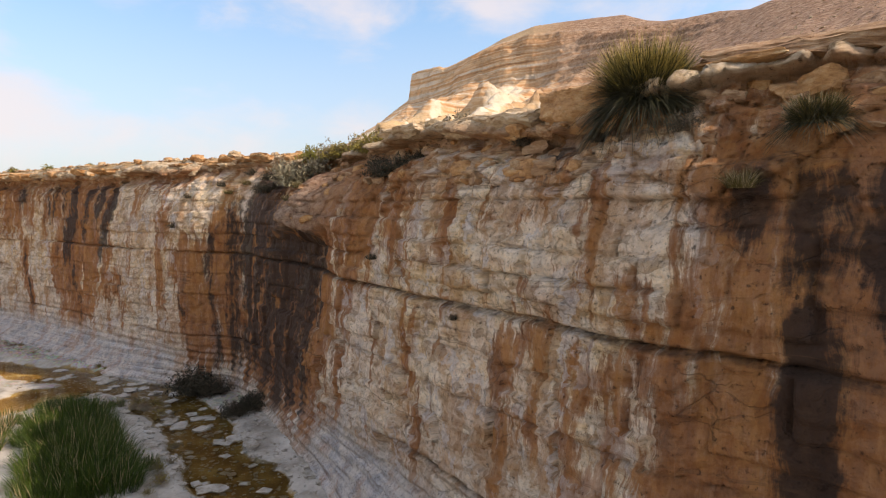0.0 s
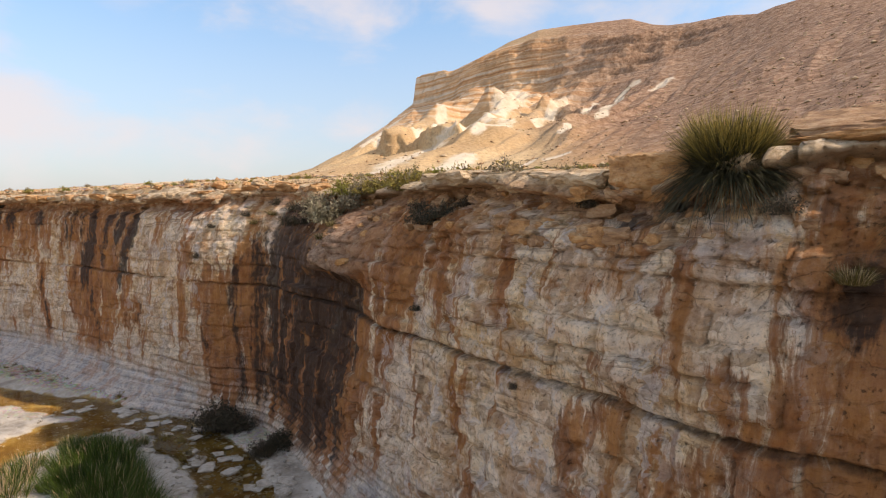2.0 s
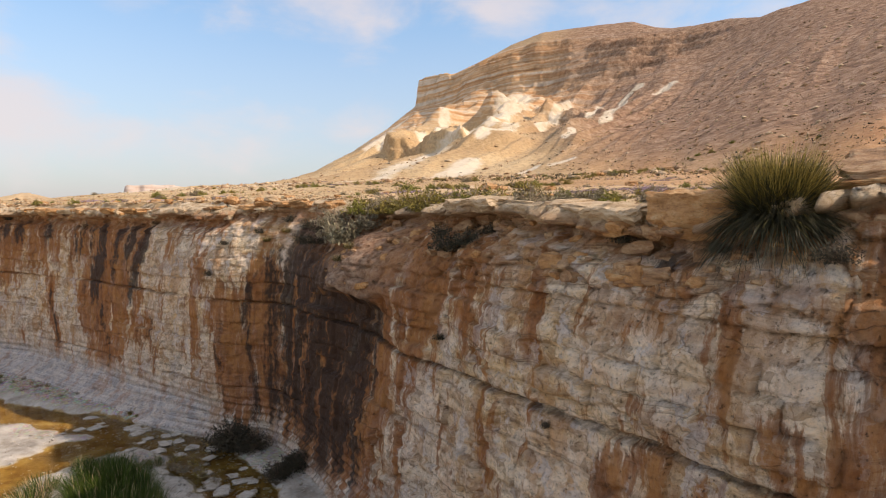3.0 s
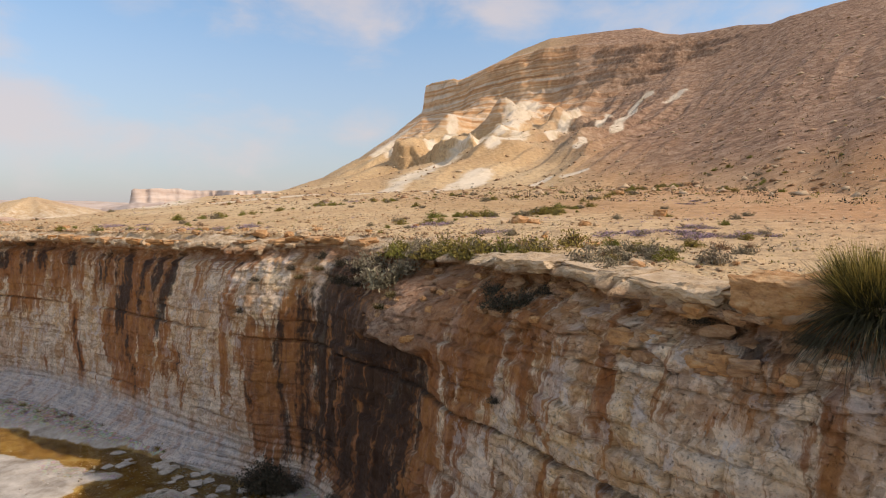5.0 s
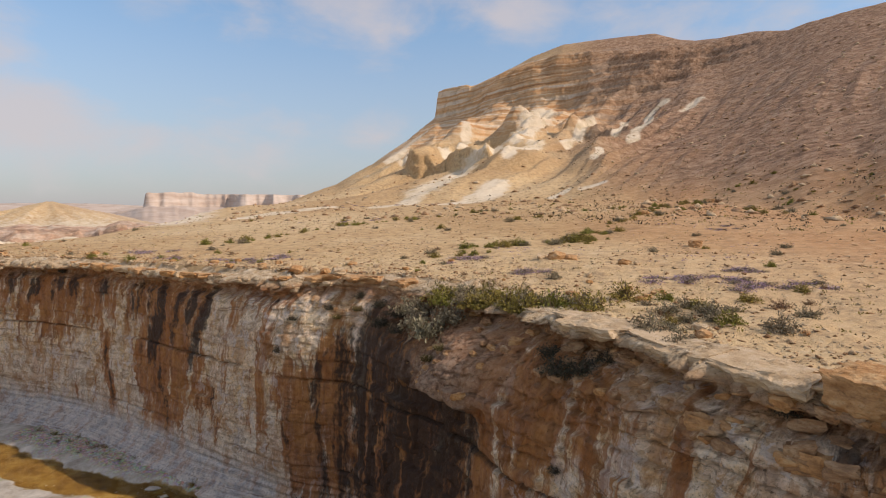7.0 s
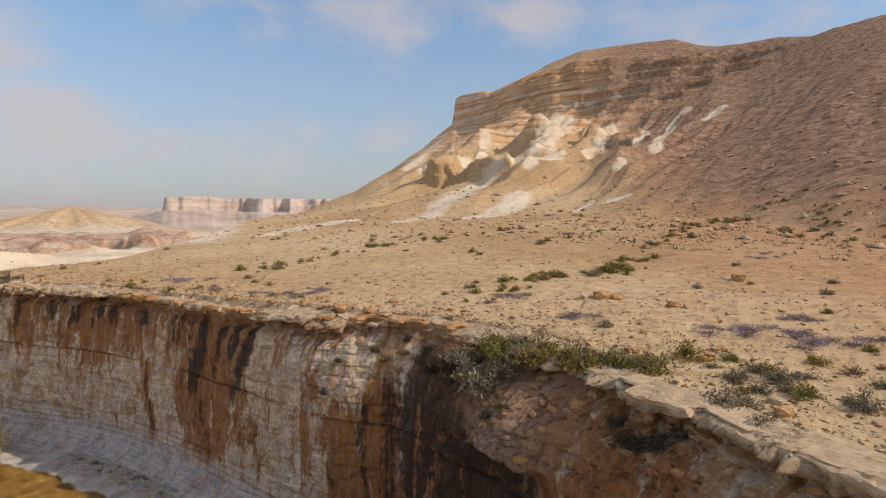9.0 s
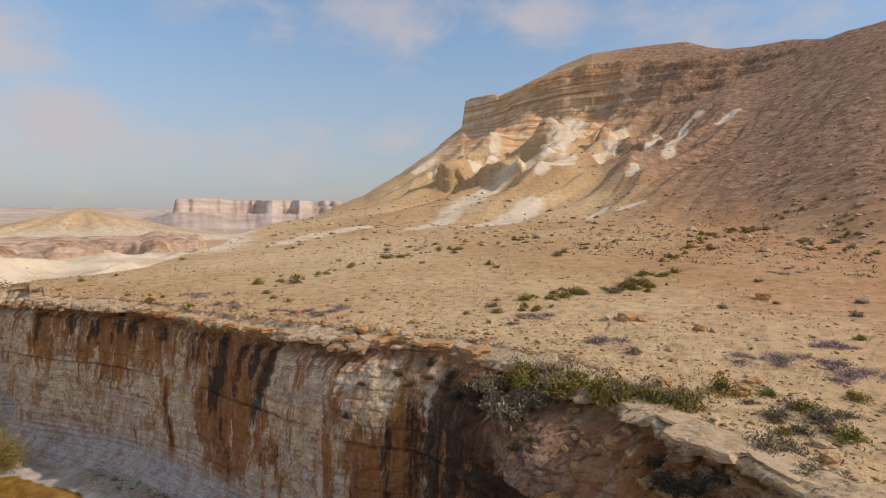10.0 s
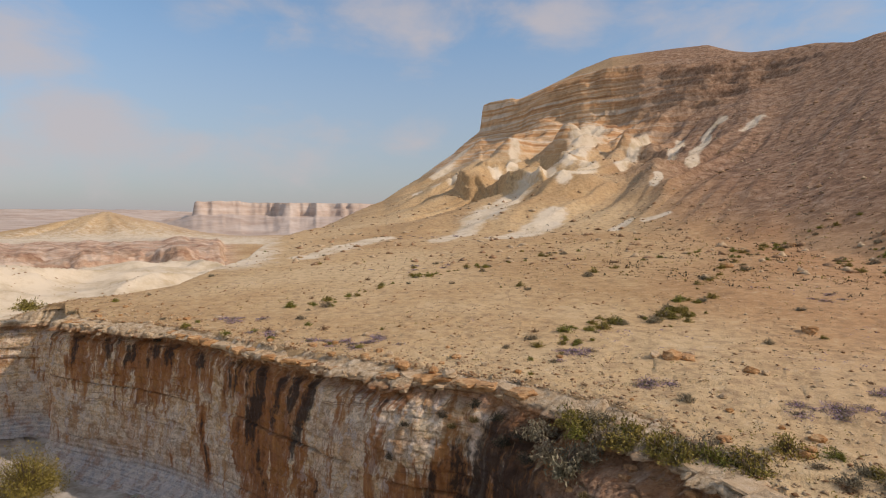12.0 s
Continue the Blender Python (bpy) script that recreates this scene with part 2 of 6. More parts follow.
def wall_relief(s, z, rim):
    """How far the rock stands out at the station s and height z."""
    near = smooth(S0 + 18, S0 + 8, s)                       # the near, blocky wall; the far one is smoother and fluted
    zz = z + 0.10 * fbm(s * 0.12, z * 0.1, 3, 3)
    line, nearline = s[0], near[0]
    o = np.zeros_like(z)
    joint = np.zeros_like(z)
    # beds, each standing a little differently out, parted by dark joints
    prev = -1.0
    for k, (h, deep) in enumerate(BEDS):
        bed = (zz >= prev) & (zz < h)
        e1, e2, ide = worley(line * (0.55 + 0.5 * hash2(np.array(k), np.array(3), 77)) + 13.7 * k, line * 0 + 0.5, 50 + k)
        o += bed * (0.10 * vnoise(line * 0.16 + 31 * k, 0.5, 40 + k) + (ide - 0.5) * (0.06 + 0.16 * nearline) - 0.06 * nearline * smooth(0.05, 0.0, e2 - e1))[None, :]
        broken = smooth(-0.35, 0.25, vnoise(s * 0.33 + 11 * k, k * 1.7, 70 + k) + (0.45 if deep > 0.15 else 0.0))
        width = 0.020 + 0.014 * deep / 0.12
        o -= 1.3 * deep * broken * np.exp(-((zz - h) / width) ** 2)
        joint = np.maximum(joint, (0.35 + 0.65 * near) * broken * min(1.0, deep / 0.13) * np.exp(-((zz - h + 0.02) / (width * 1.2)) ** 2))
        prev = h
    # upright buttresses and flutes, leaning in on the way down
    lean = 0.5 * np.sin(z * 0.35) * (1 - near)
    o += 0.30 * fbm((s + lean) * 0.30, z * 0.06, 5, 3) * (0.55 + 0.45 * (1 - near))
    o += 0.10 * fbm((s + lean) * 1.3, z * 0.13, 6, 3) * smooth(1.2, 3.0, z)
    # spalled plates with sharp edges
    d1, d2, idn = worley(s * 0.95 + 0.25 * fbm(s, z, 8, 2), z * 1.05 + 0.25 * fbm(s, z, 9, 2), 11)
    o += (idn - 0.5) * 0.14 * (0.35 + 0.65 * near)
    o -= 0.05 * near * smooth(0.06, 0.0, d2 - d1) * smooth(0.45, 0.75, idn)
    d1, d2, idn = worley(s * 2.2 + 0.3 * fbm(2 * s, 2 * z, 18, 2), z * 3.0, 12)
    patch = smooth(0.0, 0.35, fbm(s * 0.4, z * 0.4, 14, 3))
    o += (idn - 0.5) * 0.10 * patch
    d1, d2, idn = worley(s * 4.4 + 0.3 * fbm(4 * s, 4 * z, 17, 2), z * 5.5, 13)
    o += (idn - 0.5) * 0.045 * smooth(-0.2, 0.3, fbm(s * 0.9, z * 0.7, 31, 3)) * (0.3 + 0.7 * near)
    o += 0.05 * fbm(s * 3, z * 3.5, 15, 4) + 0.025 * fbm(s * 8, z * 9, 16, 2)
    calm = smooth(0.9, 2.6, z)
    o = o * (0.25 + 0.75 * calm) + (1 - calm) * 0.05 * np.sin(zz * 21 + 3 * vnoise(s * 0.2, z * 0.5, 38))
    d1, d2, idn = worley(s * 1.25 + 0.3 * fbm(s, z, 37, 2), z * 1.9, 42)
    upper = smooth(7.6, 8.6, z) * near
    cleft = upper * np.maximum(smooth(0.22, 0.02, d2 - d1), smooth(0.62, 0.72, idn))
    o += upper * ((idn - 0.5) * 0.20 - 0.10 * smooth(0.09, 0.0, d2 - d1))
    # crumbling red earth below the cap
    low = rim - z
    earth = smooth(1.5, 0.8, low) * smooth(0.45, 0.6, low)
    o += earth * (0.26 * fbm(s * 1.6, z * 2.2, 19, 4) + 0.10 * fbm(s * 5, z * 6, 20, 2) + (worley(s * 2.4, z * 3.4, 36)[2] - 0.5) * 0.22)
    return o, joint, cleft


def build_cliff():
    n = 226
    v = np.linspace(0, 1, n)[:, None]
    rim = rimz + 0.10 * fbm(S * 0.5, 0.0, 21, 3) + 0.05 * fbm(S * 2.2, 3.0, 22, 2)
    z = -0.5 + v * (rim[None, :] + 0.5)
    s = np.broadcast_to(S[None, :], z.shape)
    top = np.broadcast_to(rim[None, :], z.shape)
    o = foot[None, :] * np.clip(1 - (z + 0.2) / 1.7, 0, 1) ** 1.8
    o += 0.35 * np.clip((6 - z) / 6, 0, 1) * np.minimum(foot[None, :], 1.0)
    u = np.clip((z - 6.4) / (top - 6.4), 0, 1)
    o -= back[None, :] * (0.25 * u + 0.75 * u ** 3.2)
    relief, joint, cleft = wall_relief(s, z, top)
    o += relief
    # hard cap: overhanging slabs over a hollow
    low = top - z
    jut = 0.42 + 0.30 * vnoise(S * 0.42, 1.0, 24) + 0.22 * vnoise(S * 1.3, 2.0, 25)
    d1, d2, idn = worley(S * 0.55, S * 0 + 0.5, 26)
    jut = jut + (idn - 0.5) * 0.5 - 0.5 * smooth(0.10, 0.0, d2 - d1)
    thick = 0.38 + 0.16 * vnoise(S * 0.5, 7.0, 27)
    cap = smooth(thick + 0.07, thick - 0.03, low)
    o += cap * np.clip(jut - 0.15, -0.1, 0.8)[None, :]
    o -= 0.28 * smooth(thick - 0.02, thick + 0.08, low) * smooth(thick + 0.75, thick + 0.25, low)
    o -= cap * 0.10 * smooth(0.10, 0.0, low)
    o += cap * (0.14 * fbm(s * 3.2, z * 7, 28, 4) + (worley(s * 1.8, z * 4.5, 32)[2] - 0.5) * 0.20)
    # the slump between the stains: a bulge of red rubble with an undercut lip
    sl = s_of_row(11.05)
    w = np.exp(-((s - sl) / 2.0) ** 2)
    bulge = w * smooth(7.0, 7.35, z + 0.25 * fbm(s * 1.5, 0, 29, 2)) * smooth(10.2, 8.0, z)
    o += bulge * (0.90 + 0.30 * fbm(s * 1.2, z * 1.4, 30, 4))
    o -= 0.55 * w * smooth(7.2, 6.6, z) * smooth(2.5, 5.5, z)
    P = np.empty((*z.shape, 3))
    P[..., 0] = LINE[None, :, 0] + OUT[None, :, 0] * o
    P[..., 1] = LINE[None, :, 1] + OUT[None, :, 1] * o
    P[..., 2] = z + 0.03 * fbm(s * 2, z * 2, 33, 2) * (v < 1) * (v > 0)
    # the bare top of the cap, dipping under the soil behind it
    inner = LINE - OUT * (back + 1.3)[:, None]
    f = np.linspace(0, 1, 15)[1:, None]
    x = P[-1, :, 0] * (1 - f) + inner[None, :, 0] * f
    y = P[-1, :, 1] * (1 - f) + inner[None, :, 1] * f
    d1, d2, idn = worley(x * 1.1 + 0.3 * fbm(x, y, 39, 2), y * 1.1, 34)
    zt = P[-1, :, 2] * (1 - smooth(0.0, 0.8, f)) + (land(x, y) - 0.20 * f) * smooth(0.0, 0.8, f)
    zt = zt + 0.05 * np.sin(np.pi * f) + 0.12 * fbm(x * 2.4, y * 2.4, 35, 4) * np.sin(np.pi * f) ** 0.5 + (idn - 0.5) * 0.20 * np.sin(np.pi * f) - 0.08 * smooth(0.08, 0.0, d2 - d1)
    P = np.concatenate([P, np.stack([x, y, zt], -1)])
    rows = len(f)
    s2 = np.concatenate([s, np.broadcast_to(S, (rows, len(S)))])
    low2 = np.concatenate([low, np.broadcast_to(-f * 1.5, (rows, len(S)))])
    pad = lambda a: np.concatenate([a, np.zeros((rows, len(S)))])
    rust, dark, pale = stains(s, z)
    q = s - S0
    apron = 1 - 0.95 * smooth(5.0, 8.0, q) * smooth(19.5, 17.0, q)
    global WALL_P
    WALL_P = P[:n]
    step = np.linalg.norm(np.diff(P, axis=0), axis=2)
    step = np.minimum(step, 0.16)
    girth = np.concatenate([np.full((1, len(S)), -0.5), -0.5 + np.cumsum(step, 0)])
    k9 = np.ones(41) / 41
    girth = np.stack([np.convolve(np.pad(row, 20, mode="edge"), k9, "valid") for row in girth])
    attrs = [("run", s2), ("girth", girth), ("under", low2), ("slump", pad(bulge)), ("joint", pad(joint)), ("cleft", pad(cleft)), ("rust", pad(rust)), ("dark", pad(dark)), ("pale", pad(pale)), ("apron", pad(apron))]
    ob = grid_mesh("cliff", P, [MAT_CLIFF], attrs, flip=FLIP)
    tagged(ob, "layered pale limestone canyon wall streaked rust brown and black", "cliff", kind="structure")


# stains on the wall: station, half width, top, bottom, strength
RUST = [(-7.2, 1.6, 10.0, 0.5, 1.1), (-5.9, 0.9, 6.2, 0.3, 0.95), (-4.3, 0.5, 5.6, 1.2, 0.7), (-2.1, 0.35, 5.8, 2.2, 0.6), (1.5, 0.3, 5.7, 2.2, 0.55), (-4.9, 0.5, 7.1, 5.2, 0.7), (-3.9, 0.22, 9.2, 6.4, 0.7), (-2.9, 0.20, 6.2, 3.0, 0.6), (0.2, 0.25, 9.0, 5.0, 0.6), (2.6, 0.8, 9.2, 5.8, 0.75), (4.6, 1.2, 9.6, 5.6, 0.9), (6.5, 0.9, 9.2, 1.2, 0.9),
        (10.5, 4.2, 9.6, 0.0, 1.1), (15.6, 1.3, 7.6, 0.4, 1.05), (17.1, 1.0, 6.6, 0.5, 1.05), (20.2, 0.15, 5.0, 2.2, 0.6), (23.2, 0.5, 6.0, 1.3, 0.7), (25.4, 1.3, 9.4, 2.4, 0.8), (28.2, 1.4, 9.4, 0.5, 1.2), (31.0, 1.6, 9.2, 6.2, 0.8), (33.3, 0.4, 6.8, 1.4, 0.85)]
RUST_FAR = [(35.0, 2.4, 9.5, 5.5, 1.0), (38.5, 1.8, 9.5, 4.6, 1.0), (45.5, 2.0, 9.4, 5.5, 0.9), (21.5, 2.6, 9.6, 8.6, 0.6), (19.2, 0.4, 8.0, 3.0, 0.6), (36.5, 1.8, 9.2, 6.4, 0.95), (40.3, 2.0, 9.0, 6.0, 1.1), (43.5, 1.2, 9.0, 7.0, 0.7), (49.5, 1.0, 9.0, 3.0, 0.7), (26.4, 0.6, 9.4, 1.2, 0.9), (29.6, 0.7, 9.2, 1.6, 0.8), (22.3, 0.6, 9.0, 4.6, 0.6)]
# black runs; around stations 8 to 15 they also paint in the slump's shade
DARK = [(-7.25, 0.32, 6.9, 1.0, 1.05), (-6.45, 0.36, 8.8, 7.3, 1.0), (-7.2, 0.36, 8.6, 6.6, 1.0), (11.6, 3.6, 8.2, 0.0, 0.42), (-6.1, 0.08, 8.6, 7.8, 0.9), (-7.95, 0.18, 8.6, 6.4, 1.1), (-8.6, 0.4, 9.4, 5.0, 0.9), (-9.9, 0.6, 9.2, 2.0, 0.8), (-2.5, 0.5, 9.2, 8.75, 0.7), (7.6, 0.5, 7.4, 0.3, 0.8), (8.6, 0.8, 7.6, 0.0, 1.0), (9.9, 0.8, 7.6, 0.0, 1.05), (11.3, 1.0, 8.2, 0.0, 0.95), (12.9, 0.8, 9.8, 0.2, 1.0), (14.2, 0.7, 9.6, 0.2, 0.95), (15.3, 0.5, 8.4, 0.3, 0.75), (16.4, 0.25, 7.0, 0.4, 0.7), (7.2, 0.3, 8.0, 1.0, 0.7),
        (14.6, 0.25, 9.2, 6.4, 0.8), (15.3, 0.3, 6.4, 1.0, 0.6), (18.0, 0.16, 6.2, 0.8, 0.45), (24.7, 0.45, 9.4, 5.0, 0.9), (25.7, 0.4, 9.4, 6.4, 0.85), (28.7, 0.75, 9.4, 4.4, 1.0), (27.8, 0.3, 5.0, 1.0, 0.7), (22.9, 0.2, 5.0, 1.6, 0.6), (30.9, 0.3, 9.3, 6.5, 0.7), (33.2, 0.16, 5.5, 1.4, 0.7), (36.2, 0.3, 9.1, 7.6, 0.6)]
DARK_FAR = [(37.5, 0.5, 9.4, 7.2, 0.85), (43.0, 0.6, 9.3, 7.3, 0.8), (46.0, 0.5, 9.3, 6.0, 0.75), (34.4, 0.5, 9.3, 7.4, 0.7), (31.6, 0.35, 9.2, 6.8, 0.7), (20.0, 0.4, 9.3, 8.3, 0.5), (26.8, 0.4, 9.3, 5.6, 0.8), (29.8, 0.3, 9.3, 6.8, 0.7), (39.0, 0.6, 9.0, 7.6, 0.85), (41.0, 0.5, 8.9, 7.5, 0.85), (50.0, 0.5, 9.0, 2.0, 0.8)]
PALE = [(-4.75, 0.75, 8.75, 6.9, 1.0), (-5.75, 0.26, 8.6, 6.3, 1.1), (-6.8, 0.10, 8.2, 6.6, 0.9), (-7.6, 0.16, 8.8, 6.9, 1.0), (-6.7, 0.15, 7.4, 5.0, 0.5), (-8.0, 0.25, 9.2, 4.0, 0.8), (-2.6, 1.1, 9.2, 6.2, 0.7), (-1.4, 1.6, 6.0, 2.2, 0.5), (-5.0, 0.35, 5.9, 4.5, 0.9), (1.4, 0.35, 8.7, 6.2, 0.6), (4.2, 1.6, 5.7, 2.6, 0.75), (14.9, 0.16, 9.3, 7.0, 0.9), (14.2, 0.12, 9.4, 6.6, 0.8), (12.3, 0.12, 6.5, 1.0, 0.6), (10.2, 0.10, 6.0, 2.0, 0.5), (20.8, 2.3, 9.2, 5.6, 0.6)]


def stains(s, z):
    """Shares of rust, of black and of bleached rock on the wall."""
    q = s - S0
    sway = 0.42 * np.sin(z * 0.80 + 0.6) * smooth(13, 20, q) + 0.10 * fbm(q * 0.6, z * 0.5, 201, 3) + 0.13 * (z - 6.5) * smooth(5.5, 8.5, q) * smooth(15.5, 12.5, q)
    out = []
    line = q[0]
    fray = 0.25 * fbm(q * 5, z * 0.3, 220, 2)
    for n, rows in enumerate((RUST + RUST_FAR, DARK + DARK_FAR, PALE)):
        total = np.zeros_like(z)
        for k, (c, w, top, low, amount) in enumerate(rows):
            ease = min(1.0, (top - low) / 3.5)
            cols = np.nonzero(np.abs(line - c) < 2.2 * w + 0.7)[0]
            if not len(cols):
                continue
            g = slice(cols[0], cols[-1] + 1)
            ragged = 0.6 * fbm(line[g] * 2.4, k * 3.7, 210 + n, 3)[None, :]
            edge = np.abs(q[:, g] + sway[:, g] - c) / w + fray[:, g]
            one = amount * smooth(1.9, 0.1, edge) * smooth(top + 0.5 * ease + ragged * ease, top - 0.6 * ease + ragged * ease, z[:, g]) * smooth(low - 0.9 * ease + 2 * ragged * ease, low + 1.8 * ease + 2 * ragged * ease, z[:, g])
            total[:, g] = np.maximum(total[:, g], one)
        out.append(total)
    return out


# ---------- the land above ----------
# the hill, by bearing from the hub: crest distance and height, edge of the rock bands, foot of the rock bands, foot of the slope
HILL = [(-60, 70, 4, 70, 4, 70, 4, 50), (-30, 85, 7.5, 85, 7.5, 85, 7.5, 60), (-24, 105, 9.2, 105, 9.2, 105, 9.2, 88), (-19.3, 150, 11.3, 150, 11.3, 150, 11.3, 92),
        (-15.6, 195, 16.0, 195, 16, 195, 16, 92), (-11.3, 235, 23.7, 235, 23.7, 235, 23.7, 94), (-8, 275, 35, 275, 35, 275, 35, 94), (-4.7, 300, 49, 300, 49, 300, 49, 96),
        (-3.5, 314, 56.5, 314, 56.5, 314, 56.5, 97), (-1.95, 320, 64.0, 320, 64, 320, 64, 98), (-1.75, 326, 78.8, 322, 78.0, 318, 63.6, 98), (0.2, 320, 79.6, 310, 78.2, 300, 61, 98),
        (1.9, 310, 78.6, 300, 76.5, 285, 58.6, 98), (4.4, 300, 81.8, 280, 76.8, 255, 55.6, 98), (6.14, 298, 85.3, 272, 78, 246, 55, 98), (7.4, 298, 88.6, 268, 79, 238, 54.2, 98),
        (10.3, 300, 93.8, 260, 80, 225, 50.8, 97), (13.4, 300, 94.8, 255, 79, 205, 46, 95), (15.9, 299, 95.0, 252, 78, 200, 46, 91), (18.4, 295, 94.3, 250, 77, 205, 50, 86),
        (20.6, 284, 87.5, 250, 77.2, 215, 55.5, 83), (21.9, 272, 84.0, 249, 77, 217, 58, 81), (23.7, 262, 81.6, 246, 77, 220, 61, 78), (26.6, 250, 79.7, 240, 76.4, 222, 66, 72),
        (29, 238, 75.1, 228, 73, 215, 67, 66), (30.4, 232, 75.3, 224, 73.5, 213, 68, 63), (33.3, 225, 75.3, 218, 73, 208, 68, 59), (40, 220, 76, 210, 73, 200, 68, 50),
        (60, 200, 66, 190, 62, 180, 58, 45), (90, 190, 42, 180, 40, 170, 37, 45), (150, 200, 20, 190, 19, 180, 18, 60)]
_az = np.arange(-180, 180.01, 0.05)


def _eased(col, width):
    v = np.interp(_az, [r[0] for r in HILL], [r[col] for r in HILL])
    k = np.exp(-(np.arange(-120, 121) * 0.05 / width) ** 2)
    return np.convolve(np.pad(v, 120, mode="edge"), k / k.sum(), "valid")


HILL_EASED = [_eased(k, w) for k, w in ((1, 0.5), (2, 0.12), (3, 0.3), (4, 0.12), (5, 0.3), (6, 0.12), (7, 3.0))]
# tops of the hard beds, and how much of each rise is sheer
_rs = np.random.RandomState(4)
_beds = np.cumsum(_rs.uniform(2.0, 5.4, 40)) + 18
_sheer = _rs.uniform(0.45, 0.9, 40)


def terraced(h):
    """The height h turned into ledges and sheer faces."""
    k = np.clip(np.searchsorted(_beds, h) - 1, 0, 38)
    f = np.clip((h - _beds[k]) / (_beds[k + 1] - _beds[k]), 0, 1)
    w = 0.5 - 0.5 * _sheer[k] * 0.75
    return _beds[k] + (_beds[k + 1] - _beds[k]) * (0.12 * f + 0.88 * smooth(0.5 - w * 0.6, 0.5 + w * 0.6, f))


def land(x, y):
    """Height of the plateau, the hill and the country behind it."""
    dx, dy = x - HUB[0], y - HUB[1]
    r = np.hypot(dx, dy)
    az = np.degrees(np.arctan2(dx, dy))
    base = 10.25 + 0.058 * np.clip(y - 26, -40, 90) + 0.04 * np.clip(x + 7, -30, 40)
    base = base + (np.minimum(base, 10.9) - base) * smooth(52, 28, r)
    base = base + 0.35 * fbm(x * 0.035, y * 0.035, 60, 4) * smooth(25, 60, r)
    # to the left the plateau ends and the land falls to a wide valley of pale domes
    west = smooth(-44, -64, x + 0.08 * (y - 50) + 6 * fbm(x * 0.04, y * 0.04, 61, 3))
    lip = np.interp(az, [-60, -34, -30, -24, -19, -15], [56, 55, 58, 76, 125, 190])
    north = smooth(0, 15, r - lip + 3 * fbm(x * 0.05, y * 0.05, 80, 3)) * smooth(-15, -18, az)
    fall = np.maximum(west, north)
    valley = 2.5 + 2.6 * fbm(x * 0.016, y * 0.016, 62, 3) + 0.7 * fbm(x * 0.06, y * 0.06, 63, 3) - 7 * smooth(350, 800, r)
    ribs = np.abs(fbm(x * 0.055, y * 0.055, 81, 3))
    domes = smooth(78, 112, r) * smooth(178, 140, r) * smooth(-18, -24, az)
    valley = valley + domes * (5.2 + 3.2 * fbm(x * 0.03, y * 0.03, 82, 2) - 4.2 * ribs)
    base = base * (1 - fall) + valley * fall
    # the hill: a slope of debris, bands of rock, a rounded top
    K, C, E, ZE, B, ZB, F = (np.interp(az, _az, t) for t in HILL_EASED)
    tall = smooth(12, 45, C)
    bare = smooth(25, 15, az) * smooth(-14, -6, az)
    rocky = smooth(-1.95, -1.7, az) * smooth(33, 22, az)
    F = F + 6 * fbm(az * 0.12, 2.0, 64, 3)
    plan = 5.0 * fbm(az * 0.16, z_seed(r), 83, 2) + 2.6 * fbm(x * 0.05, y * 0.05, 84, 3) + 1.4 * fbm(x * 0.16, y * 0.16, 85, 3)
    rw = r + tall * rocky * plan * smooth(120, 190, r) * smooth(-1.7, 1.5, az)
    z0 = np.minimum(base, 17.0)
    t = np.clip((rw - F) / (B - F), 0, 1)
    slope = z0 + (ZB - z0) * (0.50 * t + 0.50 * t ** 1.8)
    u = np.clip((rw - B) / np.maximum(E - B, 2.0), 0, 1)
    rock = ZB + (ZE - ZB) * u
    level = rock + 0.9 * fbm(x * 0.03, y * 0.03, 67, 3) + 0.035 * (x - 20)
    ledge = smooth(-0.45, -0.05, fbm(az * 0.5, r * 0.012, 86, 3)) * (0.35 + 0.65 * smooth(30, 20, az)) * rocky
    rock = rock + (terraced(level) - level) * ledge * smooth(0.0, 0.12, u)
    v = np.clip((r - E) / np.maximum(K - E, 2.0), 0, 1)
    dome = ZE + (C - ZE) * np.sin(v * np.pi / 2)
    h = np.where(u <= 0, slope, np.where(v <= 0, rock, np.maximum(dome, rock)))
    # spurs and gullies run down the slope, strongest on the bare end
    mid = np.sin(np.pi * np.clip((r - F) / np.maximum(E - F, 5.0), 0, 1) ** 0.9)
    along, across = 0.80 * x - 0.60 * y, 0.60 * x + 0.80 * y
    along = along + 5 * fbm(x * 0.02, y * 0.02, 59, 2)
    spur = np.abs(fbm(along * 0.030, across * 0.004, 65, 3))
    fine = np.abs(fbm(along * 0.13, across * 0.012, 58, 3))
    thin = np.abs(fbm(along * 0.42, across * 0.03, 87, 2))
    mid = mid * smooth(0.45, 0.0, u)
    h = h + tall * mid * (6.0 * bare + 3.0) * (0.25 - spur) + tall * mid * ((0.9 + 3.6 * bare) * (0.22 - fine) + (0.3 + 1.0 * bare) * (0.2 - thin) + 0.7 * fbm(x * 0.06, y * 0.06, 66, 4))
    craggy = bare * smooth(150, 185, r)
    d1, d2, idn = worley(x * 0.11 + 0.4 * fbm(x * 0.1, y * 0.1, 88, 2), y * 0.16, 89)
    h = h + tall * mid * craggy * (1.6 * fbm(x * 0.05, y * 0.05, 53, 4) + (idn - 0.5) * 1.6 * rocky)
    bx0, by0 = x + 2.5 * fbm(x * 0.06, y * 0.06, 51, 3), y + 2.5 * fbm(x * 0.06, y * 0.06, 50, 3)
    rooted = smooth(0, 18, r - F)
    for ax, ay, bx, by, w, up in SPURS:
        h = h + up * np.clip(1 - path_distance(bx0, by0, [(ax, ay), (bx, by)]) / w, 0, 1) * rooted
